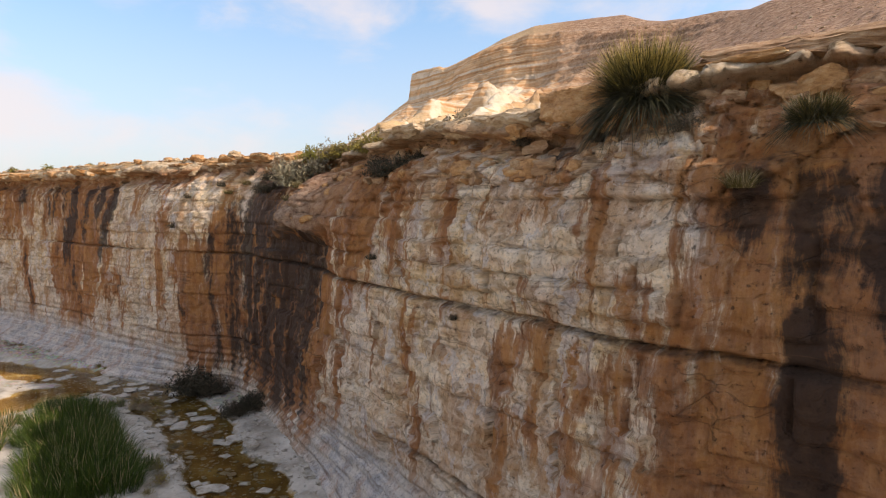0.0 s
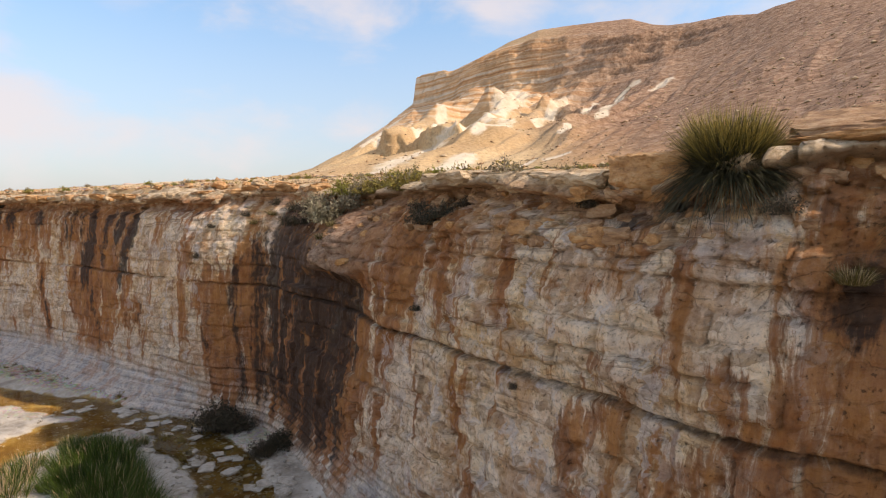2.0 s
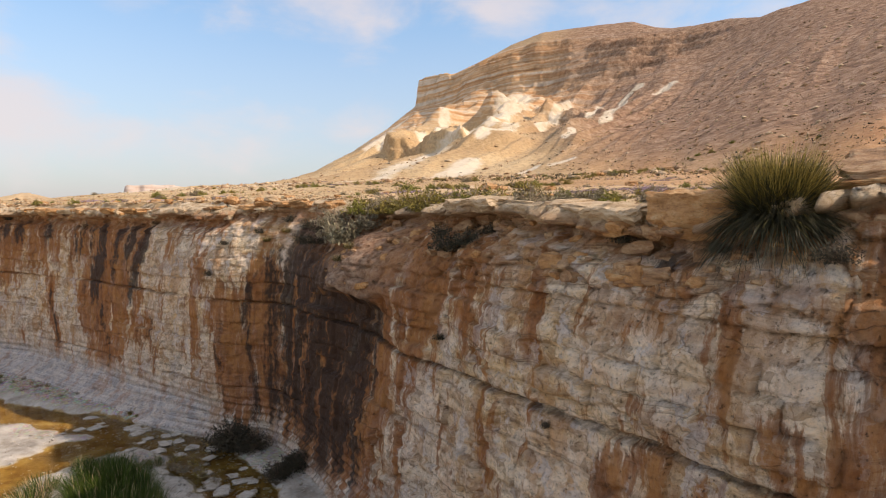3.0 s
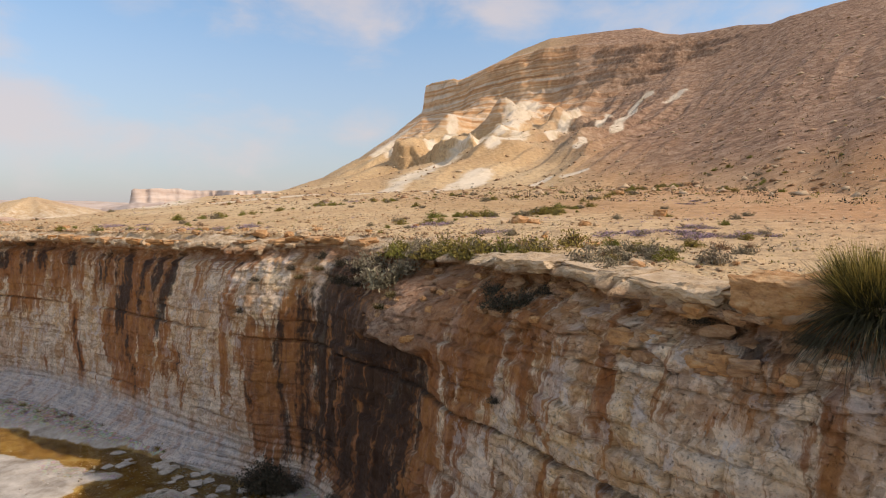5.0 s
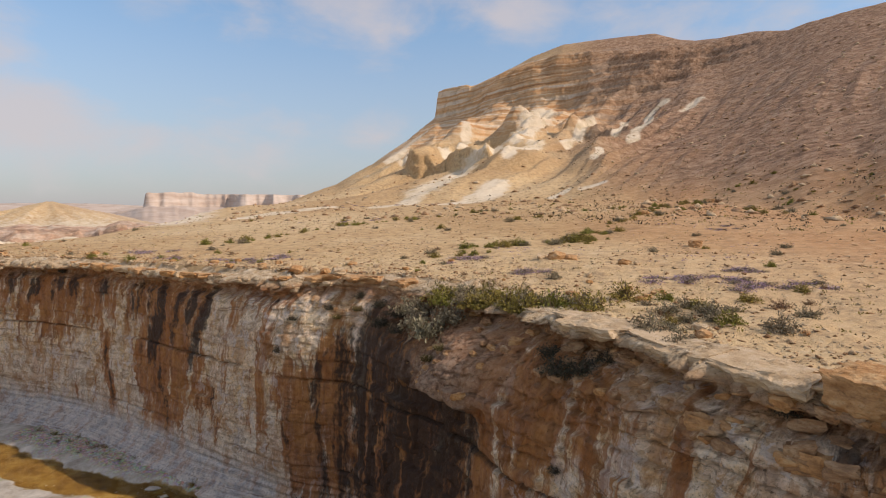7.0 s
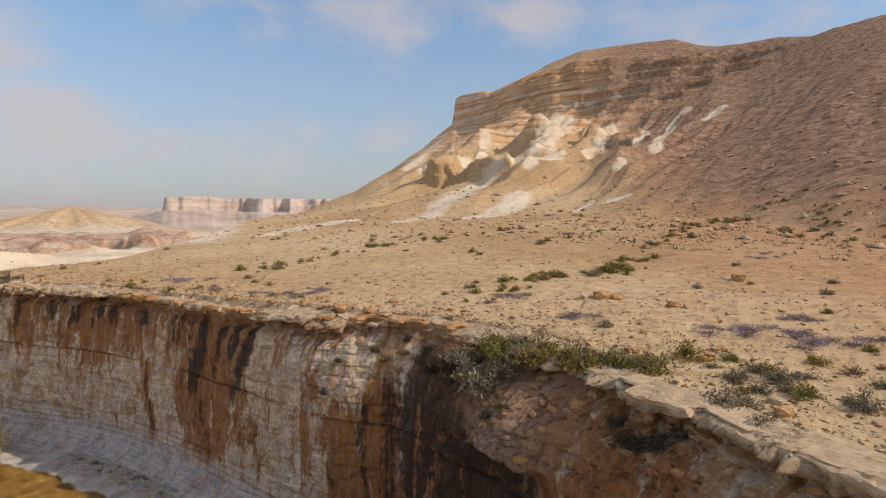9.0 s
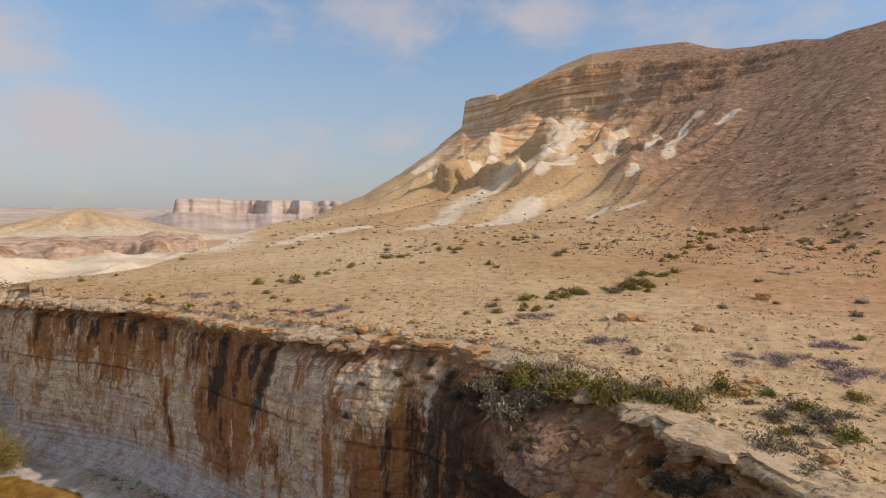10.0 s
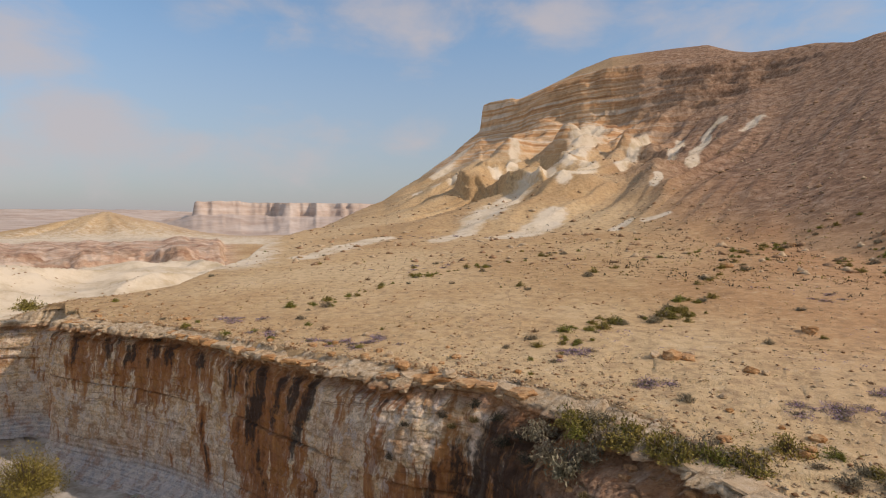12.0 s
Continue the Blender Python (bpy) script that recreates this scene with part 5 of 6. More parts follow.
# ---------- caprock slabs along the rim ----------
def cap_slabs():
    rng = random.Random(11)
    meshes = [rock_mesh("caprock_slab", k, 1, 1, 1, (ROCK_PALE, ROCK_TAN, ROCK_PALE, ROCK_TAN)[k % 4], 10, 0.30, 0.10, 0.14, 0.035) for k in range(8)]
    q = -8.5
    while q < 50:
        w = rng.uniform(0.6, 1.7) if q < 13 else rng.uniform(0.3, 0.95)
        if not (6.2 < q < 13.2) and not (-5.9 < q < -3.6) and rng.random() < (0.86 if q < 13 else 0.7):
            d, h = rng.uniform(0.6, 1.2) * min(1.0, 0.5 + w / 2), rng.uniform(0.22, 0.48) * min(1.0, 0.5 + w / 2)
            flat = -3.0 < q < 7
            if flat:
                w, d, h = w * 1.35, d * 1.35, h * 0.75
            x, y, z, turn = rim_place(q + w / 2, rng.uniform(-0.30, 0.12))
            ob = part("caprock_slab", meshes[2 * rng.randrange(4)] if flat else rng.choice(meshes), CLIFF)
            ob.matrix_basis = pose(x, y, z - 0.30 * h, rng.uniform(-9, 9) * (0.4 if flat else 1), rng.uniform(-8, 8) * (0.4 if flat else 1), turn + rng.uniform(-25, 25)) @ Matrix.Diagonal((w * 1.1, d, h, 1))
        q += w * rng.uniform(0.75, 1.15)
    # the two large blocks either side of the big tussock
    for q, out, w, d, h, up, seed in ((-3.0, -0.15, 1.9, 1.3, 0.85, 0.05, 21), (-7.0, -0.30, 2.7, 1.5, 0.62, -0.02, 22), (-6.75, -0.30, 2.8, 1.7, 0.36, 0.26, 26), (-1.2, 0.1, 1.3, 1.0, 0.4, 0.0, 23), (0.9, 0.1, 1.5, 1.1, 0.42, 0.0, 24), (3.4, 0.35, 1.8, 1.3, 0.34, 0.1, 25)):
        x, y, z, turn = rim_place(q, out)
        ob = part("caprock_block", rock_mesh("caprock_block", seed, w, d, h, {22: ROCK_RED, 26: ROCK_RED, 23: ROCK_PALE, 24: ROCK_PALE, 25: ROCK_PALE}.get(seed, ROCK_TAN), 22, 0.30, 0.10, 0.12, 0.045 if seed == 26 else 0.06), CLIFF, "large orange-tan block with a pale top")
        k = int(np.argmin(np.abs(S - S0 - q)))
        away = -OUT[k, 0] * math.sin(radians(turn)) + OUT[k, 1] * math.cos(radians(turn))
        ob.matrix_basis = pose(x, y, z + up - 0.15, math.copysign(16 if seed == 26 else 5, -away), 0, turn)


cap_slabs()


def wall_blocks():
    """Broken blocks in the crumbling layer below the rim and on the slump."""
    rng = random.Random(19)
    meshes = [rock_mesh("block", 80 + k, 1, 1, 1, (ROCK_TAN, ROCK_RED, ROCK_RED, ROCK_PALE)[k % 4], 3, 0.15, 0.24) for k in range(8)]

    def lay(q, z, w, sink, kinds=8):
        k = int(np.argmin(np.abs(S - S0 - q)))
        x, y, zz = wall_place(q, z, sink)
        ob = part("block", meshes[3 + 4 * rng.randrange(2)] if kinds == 2 else rng.choice(meshes[:3] + meshes[4:7]), CLIFF)
        along = math.degrees(math.atan2(tangent[k, 1], tangent[k, 0]))
        ob.matrix_basis = pose(x, y, zz, rng.uniform(-25, 25), rng.uniform(-15, 15), along + rng.uniform(-25, 25)) @ Matrix.Diagonal((w, w * rng.uniform(0.5, 0.8), w * rng.uniform(0.3, 0.65), 1))

    for _ in range(120):
        q = rng.uniform(-8.6, 6.2)
        k = int(np.argmin(np.abs(S - S0 - q)))
        lay(q, rimz[k] - 0.35 - 1.1 * rng.random() ** 1.3, 0.12 + 0.5 * rng.random() ** 2, -0.05)
    for _ in range(60):
        lay(rng.gauss(9.0, 1.5), rng.uniform(7.4, 9.8), 0.10 + 0.35 * rng.random() ** 2, -0.07)
    for _ in range(170):
        q = rng.uniform(14, 46)
        k = int(np.argmin(np.abs(S - S0 - q)))
        lay(q, rimz[k] + 0.05 - 0.5 * rng.random(), 0.12 + 0.34 * rng.random() ** 2, -0.02, 2 if rng.random() < 0.8 else 8)


wall_blocks()


# ---------- plants on the rim and the wall ----------
def big_tussock():
    ob = make_tuft("tussock", 5, "large rush tussock on the rim, core coloured as shaded, golden tips as sunlit", "tussock", "", [
        ("inner_foliage", 6500, 0.74, 0.74, 0.9, 0.008, 0.44, BLADE_SHADED, "drooping inner blades, darkened as if in shade"),
        ("green_foliage", 3000, 0.96, 0.50, 0.5, 0.005, 0.42, BLADE_GREEN, "olive green blades"),
        ("golden_foliage", 1900, 1.02, 0.42, 0.42, 0.0045, 0.40, BLADE_GOLD, "golden blades, coloured as if sunlit")])
    x, y, z, _ = rim_place(-4.15, 0.15)
    ob.matrix_basis = pose(x, y, z - 0.28) @ Matrix.Diagonal((1.05, 1.05, 1.40, 1))
    bank = make_tuft("tussock", 6, "shaggy grass clump hanging from the red earth of the wall", "tussock", "", [
        ("inner_foliage", 1300, 0.6, 0.75, 0.9, 0.007, 0.4, BLADE_SHADED, "hanging blades in the darkened, shaded tone"),
        ("green_foliage", 1100, 0.58, 0.5, 0.45, 0.006, 0.36, BLADE_GREEN, "yellow-green upper blades"),
        ("dry_foliage", 300, 0.6, 0.5, 0.4, 0.006, 0.3, STRAW, "pale dry blades")])
    x, y, z = wall_place(-7.1, 9.2, 0.2)
    bank.matrix_basis = pose(x, y, z, 0, 0, 40) @ Matrix.Diagonal((0.72, 0.72, 0.85, 1))


big_tussock()
grey = Stock([make_shrub("grey_shrub", 30 + k, "low grey-green twiggy desert shrub on stony ground", "shrub", "shrubs on the plateau", LEAF_GREY, 0.5, 0.42, 44, 20, 0.042) for k in range(4)])
green = Stock([make_shrub("green_shrub", 40 + k, "small fresh green desert shrub on stony ground", "shrub", "shrubs on the plateau", LEAF_GREEN, 0.45, 0.38, 40, 20, 0.042) for k in range(3)])
olive = Stock([make_shrub("olive_shrub", 50 + k, "rounded olive-yellow desert shrub on stony ground", "shrub", "shrubs on the plateau", LEAF_OLIVE, 0.5, 0.44, 44, 20, 0.042) for k in range(3)])
rusty = Stock([make_shrub("dry_shrub", 60 + k, "small rust-brown dry shrub on stony ground", "shrub", "shrubs on the plateau", LEAF_RUST, 0.45, 0.30, 32, 18, 0.032) for k in range(2)])
purple = Stock([make_shrub("flowering_herb", 70 + k, "low mat of pale purple flowers on the plateau", "flowering plant", "purple flower mats", LEAF_GREY, 0.6, 0.16, 34, 8, 0.034, 9) for k in range(3)])
dark = Stock([make_shrub("wall_shrub", 80 + k, "shrub rooted in the canyon wall, leaves darkened for its shade", "shrub", "shrubs on the wall", LEAF_DARK, 0.5, 0.45, 48, 26, 0.033) for k in range(3)])
grass = Stock([make_tuft("grass_tuft", 90 + k, "yellow-green grass tuft on the broken rim", "grass tuft", "grass tufts on the rim", [
    ("green_foliage", 380, 0.55, 0.45, 0.4, 0.006, 0.28, BLADE_GREEN, ""), ("dry_foliage", 160, 0.6, 0.42, 0.35, 0.005, 0.25, STRAW, "pale dry blades")]) for k in range(3)])


def near_plants():
    rng = random.Random(3)
    turn = lambda: rng.uniform(0, 360)
    for stock, rows in (
            (olive, [(0.91, 20.0, 1.35), (4.4, 19.5, 0.8), (6.6, 20.4, 0.7), (-27.06, 36.9, 0.8), (-43.0, 43.0, 2.4)]),
            (green, [(2.02, 19.63, 0.85), (2.76, 16.81, 1.0), (8.3, 25.6, 0.7), (-23.4, 34.9, 0.9), (-20.7, 43.0, 0.8), (-26.9, 37.0, 0.7), (-22.0, 35.6, 0.7)]),
            (grey, [(2.31, 18.81, 0.85), (1.68, 18.22, 0.9), (2.59, 17.89, 1.1), (1.76, 17.29, 0.75), (0.35, 16.0, 1.35), (0.97, 16.38, 0.95), (0.75, 14.9, 1.0), (0.45, 14.7, 0.8), (3.5, 15.9, 1.1), (1.2, 19.0, 0.6), (3.3, 18.2, 0.7), (4.9, 17.2, 0.8)]),
            (rusty, [(4.89, 18.47, 1.0), (3.0, 19.4, 0.5), (5.9, 18.9, 0.6), (1.0, 18.6, 0.4)])):
        for x, y, size in rows:
            stock.put(x, y, ground_z(x, y) - 0.05, size, turn())
    # flower mats
    for cx, cy, w, d, n in ((4.1, 23.3, 1.3, 0.6, 6), (5.6, 21.3, 1.6, 0.6, 6), (-1.4, 26.1, 0.9, 0.35, 3), (-3.6, 30.2, 1.6, 0.8, 4), (6.8, 24.8, 1.0, 0.6, 3), (-24.3, 38.8, 1.0, 0.9, 4), (-21.1, 34.9, 0.8, 0.7, 3), (-15.2, 32.5, 2.2, 1.4, 9), (13, 43, 2.0, 1.0, 3), (-16, 60, 4, 2, 4), (-20, 96, 9, 2.5, 6)):
        for _ in range(int(n * 1.8)):
            x, y = cx + rng.gauss(0, w * 0.6), cy + rng.gauss(0, d * 0.6)
            purple.put(x, y, ground_z(x, y) - 0.04, rng.uniform(0.6, 1.15), turn())
    # the hedge of grass and shrubs behind the slump
    hedge = [(-4.6, 23.3), (-4.1, 22.4), (-3.5, 21.7), (-2.9, 21.2), (-2.2, 20.6), (-1.6, 20.1), (-1.0, 19.5), (-0.7, 19.0)]
    for k, (x, y) in enumerate(hedge):
        for _ in range(5):
            px, py = x + rng.gauss(0, 0.38), y + rng.gauss(0, 0.38)
            stock = rng.choice((grass, olive, olive, green, olive, grey))
            stock.put(px, py, 9.68 + 0.05 * k / 2, rng.uniform(0.9, 1.6), turn(), (1, 1, rng.uniform(0.9, 1.4)))
    for x, y, z, size in ((-5.3, 21.2, 8.7, 1.9), (-5.8, 22.0, 8.8, 1.6), (-4.6, 21.4, 9.2, 1.3), (-6.0, 23.2, 9.2, 1.5)):
        grey.put(x, y, z, size, turn(), (1, 1, 1.2), "grey-green shrub rooted in the red rubble of the slump")
    for q, z, out, size in ((-5.4, 9.3, 0.1, 0.7), (3.3, 9.1, 0.1, 1.1), (3.9, 8.9, 0.15, 1.15), (4.5, 9.2, 0.1, 0.9), (2.9, 9.4, 0.0, 0.7), (12.6, 9.1, 0.2, 1.1), (13.4, 8.6, 0.2, 1.0), (11.6, 8.7, 0.7, 0.8), (14.2, 9.2, 0.1, 0.9), (-1.4, 9.4, 0.1, 0.6), (16.2, 8.9, 0.1, 0.6), (17.9, 8.4, 0.1, 0.55), (18.35, 7.1, 0.1, 0.6), (3.5, 6.7, 0.1, 0.42), (-0.6, 5.75, 0.1, 0.3), (15.2, 9.4, 0.1, 0.8), (38.6, 9.2, 0.1, 0.7), (-3.3, 9.3, 0.1, 0.6)):
        x, y, z = wall_place(q, z, out)
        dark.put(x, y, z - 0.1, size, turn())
    for q, z, size in ((-6.28, 8.3, 0.62), (15.8, 8.5, 0.5), (9.1, 8.2, 0.5), (15.0, 8.9, 0.55), (8.6, 8.6, 0.5)):
        x, y, z = wall_place(q, z, 0.12)
        grass.put(x, y, z, size, turn(), label="yellow grass tuft clinging to the canyon wall")


near_plants()


# ---------- shrubs further off ----------
def plateau_shrubs():
    rng = random.Random(8)
    lines = [([(-21.6, 40.7), (-18.7, 45.3), (-16.4, 51.7), (-13.9, 55.3), (-7.7, 61.3), (0, 70), (12, 84)], 60, 0.6), ([(-5.1, 30.4), (-3.2, 33.6), (-0.9, 36.8), (2.0, 37.9), (4.6, 40.3), (7.9, 47.8), (15.5, 60.4)], 70, 0.7),
             ([(15.5, 60.4), (20, 67), (26.3, 72.5), (31.7, 70.9)], 34, 1.2), ([(20, 50), (26, 60), (29, 61)], 26, 1.6), ([(-8, 48), (6, 60), (16, 70)], 14, 0.7)]
    for pts, n, wide in lines:
        for _ in range(n):
            k = rng.randrange(len(pts) - 1)
            f = rng.random()
            x = pts[k][0] * (1 - f) + pts[k + 1][0] * f + rng.gauss(0, wide)
            y = pts[k][1] * (1 - f) + pts[k + 1][1] * f + rng.gauss(0, wide)
            rng.choice((olive, green, green, olive, grey)).put(x, y, ground_z(x, y) - 0.04, 0.4 + 0.85 * rng.random() ** 1.5, rng.uniform(0, 360))
    a, r0 = rim_radius()
    made = 0
    while made < 70:
        az, d = rng.uniform(-40, 40), 1.5 + 50 * rng.random() ** 1.6
        r = float(np.interp(az, a, r0)) + d
        x, y = HUB[0] + r * math.sin(radians(az)), HUB[1] + r * math.cos(radians(az))
        rng.choice((olive, grey, grey, rusty, green)).put(x, y, ground_z(x, y) - 0.04, rng.uniform(0.4, 0.95), rng.uniform(0, 360))
        made += 1


plateau_shrubs()


def stuff_mesh(name, centres, sizes, tris, mats, pick, label, category, flat=1.0, leafy=True, seed=1):
    """Very many small clumps or stones in one mesh."""
    rs = np.random.RandomState(seed)
    n = len(centres)
    if leafy:
        c = np.repeat(centres, tris, 0)
        sz = np.repeat(sizes, tris)[:, None]
        off = rs.normal(0, 0.42, (n * tris, 3))
        off[:, 2] = np.abs(off[:, 2]) * flat
        mid = c + off * sz
        corner = rs.normal(0, 1, (n * tris, 3, 3))
        corner /= np.linalg.norm(corner, axis=2, keepdims=True)
        v = (mid[:, None, :] + corner * sz[:, None, :] * 0.26).reshape(-1, 3)
        f = np.arange(n * tris * 3).reshape(-1, 3)
        per = tris
    else:
        base = np.array([(1, 0, 0), (0, 1, 0), (-1, 0, 0), (0, -1, 0), (0, 0, 0.75), (0, 0, -0.5)])
        oct_f = np.array([(0, 1, 4), (1, 2, 4), (2, 3, 4), (3, 0, 4), (1, 0, 5), (2, 1, 5), (3, 2, 5), (0, 3, 5)])
        jit = base[None] * rs.uniform(0.6, 1.4, (n, 6, 1)) + rs.normal(0, 0.22, (n, 6, 3))
        ang = rs.uniform(0, 6.28, n)
        ca, sa = np.cos(ang)[:, None], np.sin(ang)[:, None]
        jx = jit[..., 0] * ca - jit[..., 1] * sa
        jy = jit[..., 0] * sa + jit[..., 1] * ca
        v = np.stack([jx, jy, jit[..., 2] * flat], -1) * sizes[:, None, None] + centres[:, None, :]
        v = v.reshape(-1, 3)
        f = (oct_f[None] + 6 * np.arange(n)[:, None, None]).reshape(-1, 3)
        per = 8
    me = bpy.data.meshes.new(name)
    me.vertices.add(len(v))
    me.vertices.foreach_set("co", v.reshape(-1).astype(np.float32))
    me.loops.add(f.size)
    me.loops.foreach_set("vertex_index", f.reshape(-1).astype(np.int32))
    me.polygons.add(len(f))
    me.polygons.foreach_set("loop_start", np.arange(0, f.size, 3, dtype=np.int32))
    for m_ in mats:
        me.materials.append(m_)
    me.polygons.foreach_set("material_index", np.repeat(pick, per).astype(np.int32))
    me.update(calc_edges=True)
    return tagged(new(name, me), label, category, kind="stuff")


def scatter():
    rs = np.random.RandomState(12)
    a, r0 = rim_radius()

    def spots(n, lo, hi, near, far, power):
        az = rs.uniform(lo, hi, n)
        r = np.interp(az, a, r0) + near + (far - near) * rs.rand(n) ** power
        x, y = HUB[0] + r * np.sin(np.radians(az)), HUB[1] + r * np.cos(np.radians(az))
        return x, y, az, r

    # stones on the plateau
    x, y, az, r = spots(22000, -44, 60, 0.3, 60, 2.1)
    keep = fbm(x * 0.25, y * 0.25, 111, 3) + 0.5 * smooth(12, 0, r - np.interp(az, a, r0)) > rs.uniform(-0.6, 0.6, len(x))
    x, y, r = x[keep], y[keep], r[keep]
    size = 0.025 + 0.085 * rs.rand(len(x)) ** 3 * (0.6 + r / 50)
    stuff_mesh("loose_stones", np.stack([x, y, land(x, y)], 1), size, 8, [ROCK_PALE, ROCK_RED], rs.rand(len(x)) < 0.4, "loose tan and brown stones strewn over the plateau", "stones", 0.75, False, 2)
    # low herbs close to the rim
    x, y, az, r = spots(4200, -44, 50, 1.0, 45, 1.3)
    keep = fbm(x * 0.16, y * 0.16, 112, 3) > rs.uniform(-0.25, 0.45, len(x))
    x, y = x[keep], y[keep]
    tint = vnoise(x * 0.15, y * 0.15, 113)
    pick = np.where(tint > 0.45, 2, np.where(rs.rand(len(x)) < 0.5, 0, 1))
    stuff_mesh("low_herbs", np.stack([x, y, land(x, y)], 1), 0.07 + 0.12 * rs.rand(len(x)), 9, [LEAF_GREY, LEAF_OLIVE, FLOWER], pick, "low grey and olive desert herbs with purple bloom", "herbs", 0.6, True, 3)
    # scrub on the slopes
    x, y, az, r = spots(7000, -24, 48, 30, 200, 1.2)
    keep = (smooth(0, 26, az + 10 * fbm(x * 0.03, y * 0.03, 114, 3)) + 0.05 > rs.rand(len(x))) & (r < 215)
    x, y, r = x[keep], y[keep], r[keep]
    stuff_mesh("slope_scrub", np.stack([x, y, land(x, y)], 1), 0.20 + 0.35 * rs.rand(len(x)) ** 2, 8, [LEAF_DARK, LEAF_OLIVE, LEAF_RUST], rs.choice([0, 0, 1, 2], len(x)), "scattered dark scrub on the hill slope", "scrub", 0.7, True, 4)
    # blocks on the slopes
    x, y, az, r = spots(2600, -20, 48, 35, 180, 1.1)
    stuff_mesh("slope_stones", np.stack([x, y, land(x, y)], 1), 0.12 + 0.55 * rs.rand(len(x)) ** 4, 8, [ROCK_PALE, ROCK_RED], rs.rand(len(x)) < 0.5, "brown and tan blocks strewn over the hill slope", "stones", 0.7, False, 5)


scatter()


def boulders():
    rng = random.Random(14)
    models = []
    for k in range(5):
        models.append(tagged(new("boulder", rock_mesh("boulder", 40 + k, 1, 0.8, 0.6, ROCK_PALE if k % 2 else ROCK_TAN, 4, 0.1, 0.26, 0.75)), "weathered tan boulder lying on the plateau", "boulder", "boulders on the plateau"))
    stock = Stock(models)
    rows = [(0.3, 29.3, 0.8), (-0.4, 29.6, 0.5), (0.9, 29.2, 0.6), (1.2, 29.9, 0.4), (8.85, 34.8, 0.75), (2.96, 27.5, 0.5), (3.4, 27.2, 0.35), (-11.9, 28.6, 0.55), (-9.6, 27.2, 0.6), (-10.4, 27.9, 0.4), (12.5, 56.0, 0.9), (9, 51, 0.7), (24, 69, 1.0)]
    for x, y, size in rows:
        stock.put(x, y, ground_z(x, y) + 0.08 * size, size, rng.uniform(0, 360))
    for _ in range(70):
        q, out = rng.uniform(-8, 48), -rng.uniform(0.5, 4.5)
        if -5.4 < q < -2.8:
            continue
        x, y, z, _t = rim_place(q, out)
        size = rng.uniform(0.12, 0.42)
        stock.put(x, y, ground_z(x, y) + 0.03, size, rng.uniform(0, 360))


boulders()


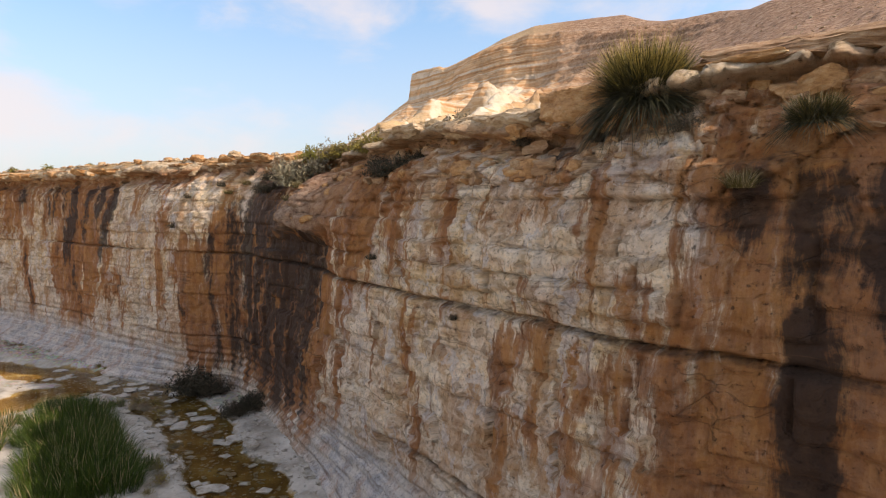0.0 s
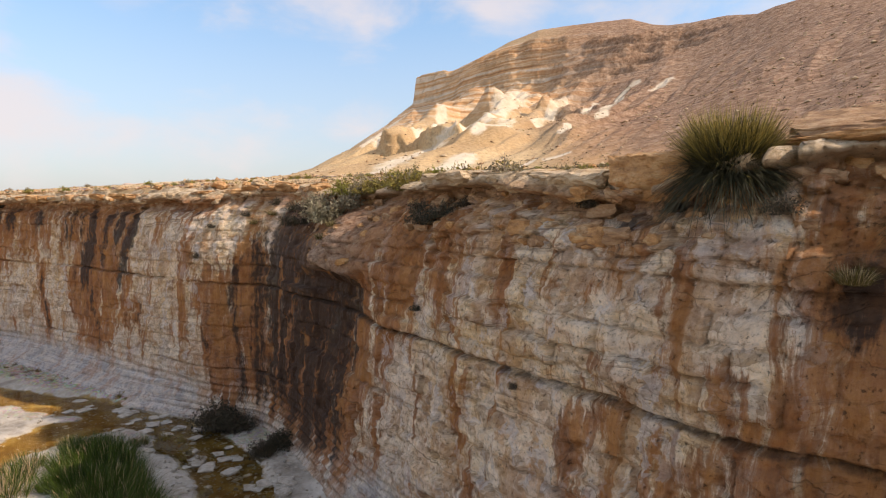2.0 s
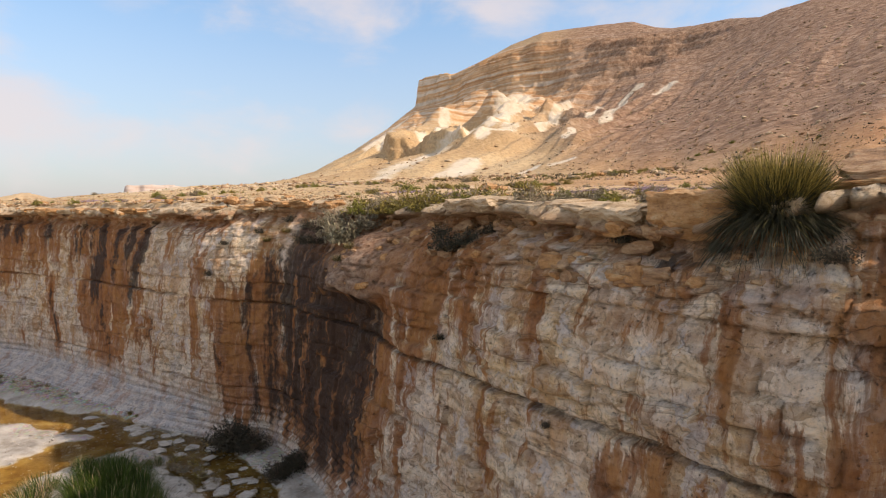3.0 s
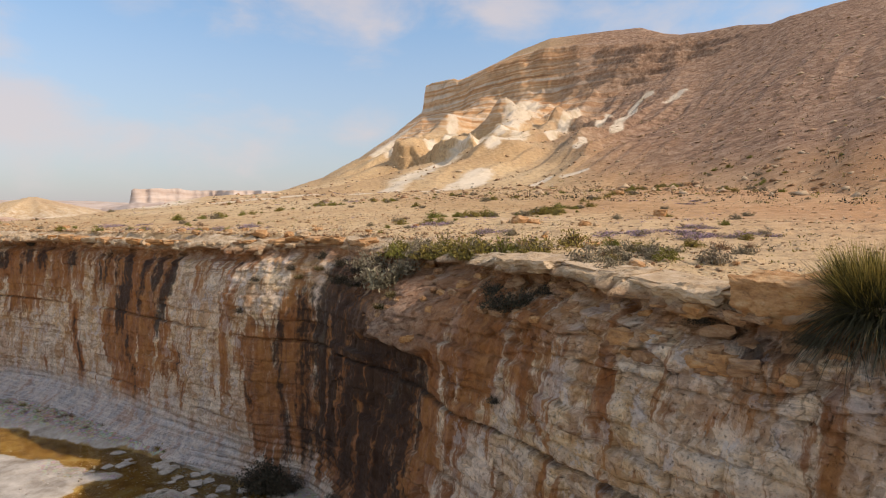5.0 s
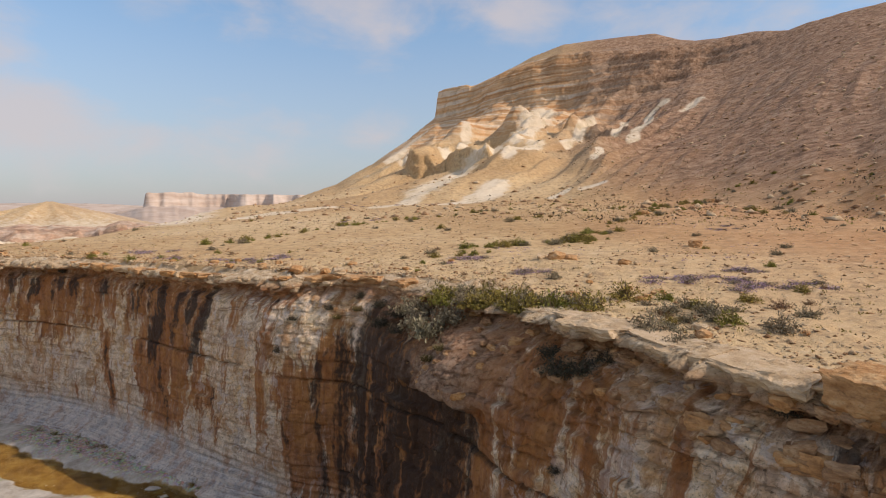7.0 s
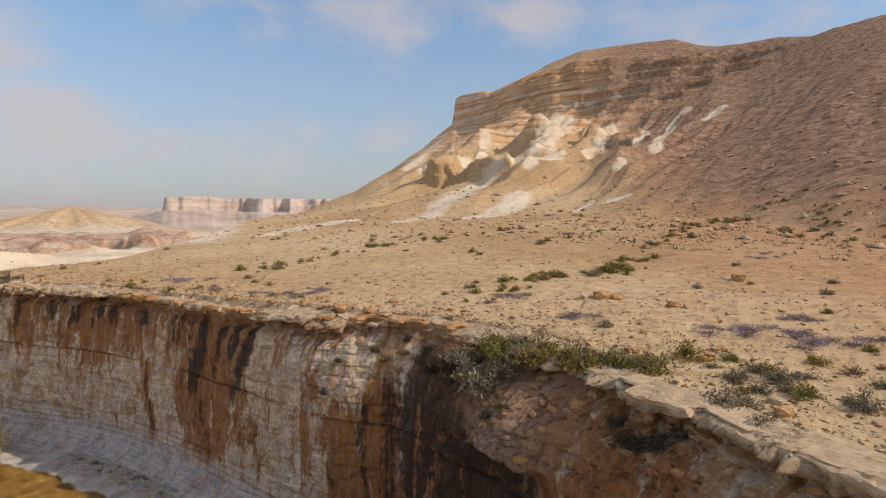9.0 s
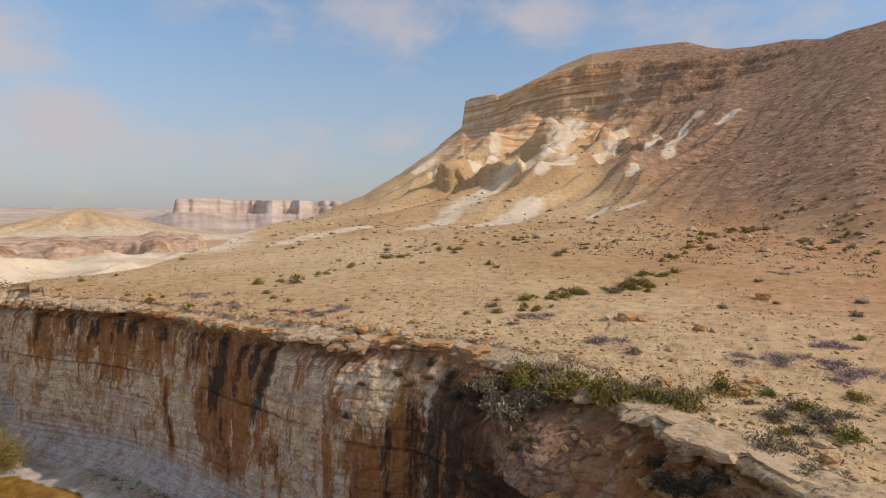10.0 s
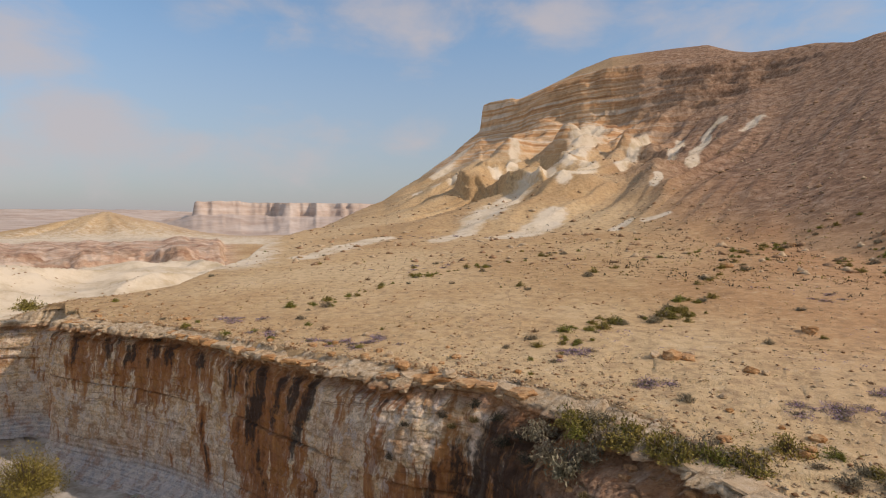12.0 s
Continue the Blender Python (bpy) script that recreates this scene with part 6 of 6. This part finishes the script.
# ---------- the stream bed ----------
def stream_bed():
    rng = random.Random(17)
    flats = [rock_mesh("stone", 60 + k, 1, 0.8, 0.16, ROCK_BED, 3, 0.05, 0.16) for k in range(5)]
    n = 0
    while n < 190:
        k = rng.randrange(1, len(STREAM) - 3)
        f = rng.random()
        x = STREAM[k][0] * (1 - f) + STREAM[k + 1][0] * f + rng.gauss(0, 1.1)
        y = STREAM[k][1] * (1 - f) + STREAM[k + 1][1] * f + rng.gauss(0, 1.1)
        ob = part("stone", rng.choice(flats), FLOOR)
        size = 0.12 + 0.5 * rng.random() ** 2
        z = max(-0.10, float(floor_height(np.array([x]), np.array([y]))[0]))
        ob.matrix_basis = pose(x, y, z + 0.02, 0, 0, rng.uniform(0, 360)) @ Matrix.Diagonal((size, size, min(1.0, size * 1.6), 1))
        n += 1
    reeds = Stock([make_tuft("reed_clump", 120 + k, "dense dark green reeds on a gravel bar in the stream", "reeds", "reed bed in the stream", [
        ("green_foliage", 1100, 0.9, 0.42, 0.4, 0.007, 0.8, BLADE_REED, "dark green reed blades"), ("dry_foliage", 40, 1.0, 0.3, 0.2, 0.006, 0.7, STRAW, "dry straw-coloured stems")]) for k in range(3)])
    for x, y, size in ((-14.6, 21.9, 0.9), (-13.9, 21.6, 1.0), (-14.2, 20.6, 1.0), (-13.2, 20.7, 1.1), (-13.4, 19.6, 1.0), (-12.4, 19.9, 1.0), (-12.6, 18.8, 1.1), (-11.7, 18.9, 1.1), (-11.6, 17.9, 1.1), (-10.8, 17.8, 1.0), (-10.9, 16.8, 1.1), (-10.0, 16.9, 1.0), (-10.2, 15.8, 1.0), (-9.4, 15.9, 1.0), (-12.2, 17.4, 1.0), (-11.4, 16.2, 1.0), (-10.6, 14.8, 1.0), (-13.9, 19.3, 0.8)):
        reeds.put(x, y, 0.02, size, rng.uniform(0, 360))
    lit = Stock([make_tuft("bank_grass", 130 + k, "bright yellow-green grass on the sunlit stream bank", "grass", "grass on the stream bank", [
        ("green_foliage", 260, 0.9, 0.45, 0.3, 0.012, 0.6, BLADE_REED, ""), ("dry_foliage", 110, 0.95, 0.4, 0.25, 0.010, 0.6, STRAW, "pale dry blades")]) for k in range(2)])
    for x, y, size in ((-15.6, 19.6, 0.9), (-15.9, 20.6, 0.8), (-15.0, 18.4, 0.9), (-14.6, 16.9, 0.9), (-15.6, 22.4, 0.6), (-16.4, 18.0, 1.0), (-9.0, 17.3, 0.5), (-13.0, 22.6, 0.5)):
        lit.put(x, y, 0.02, size, rng.uniform(0, 360))
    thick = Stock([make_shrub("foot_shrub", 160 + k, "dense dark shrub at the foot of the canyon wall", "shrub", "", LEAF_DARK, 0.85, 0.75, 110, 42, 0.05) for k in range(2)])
    for x, y, size, tall in ((-10.6, 24.3, 1.25, 1.1), (-9.8, 24.2, 0.95, 0.9), (-7.9, 21.7, 0.7, 1.0), (-7.5, 22.4, 0.8, 1.2)):
        thick.put(x, y, 0.05, size, rng.uniform(0, 360), (1, 1, tall), "dark shrub at the foot of the canyon wall")
    small = Stock([make_shrub("bank_shrub", 140 + k, "small grey-green shrub on the gravel of the stream bed", "shrub", "shrubs in the stream bed", LEAF_GREY if k else LEAF_OLIVE, 0.4, 0.38, 22, 14, 0.034) for k in range(3)])
    for pts, n in ((GRAVEL, 60), ([(-12.5, 23.2), (-10.6, 20.6), (-8.6, 17.8), (-7.6, 15.5)], 26)):
        for _ in range(n):
            k, f = rng.randrange(len(pts) - 1), rng.random()
            x = pts[k][0] * (1 - f) + pts[k + 1][0] * f + rng.gauss(0, 0.35)
            y = pts[k][1] * (1 - f) + pts[k + 1][1] * f + rng.gauss(0, 0.35)
            small.put(x, y, 0.12, rng.uniform(0.35, 0.9), rng.uniform(0, 360))
    rs = np.random.RandomState(18)
    t = rs.rand(5000) * (len(STREAM) - 3)
    p = spline(np.array(STREAM), t) + rs.normal(0, 2.2, (5000, 2))
    stuff_mesh("bed_gravel", np.concatenate([p, floor_height(p[:, 0], p[:, 1])[:, None]], 1), 0.02 + 0.08 * rs.rand(5000) ** 3, 8, [ROCK_BED], np.zeros(5000), "pale gravel and pebbles in the stream bed", "gravel", 0.7, False, 6)
    tree = make_shrub("tamarisk", 150, "large yellow-green tamarisk bush on the canyon floor", "bush", "", LEAF_OLIVE, 2.4, 2.9, 170, 70, 0.07)
    tree.matrix_basis = pose(-35.9, 34.4, 0.0)


stream_bed()
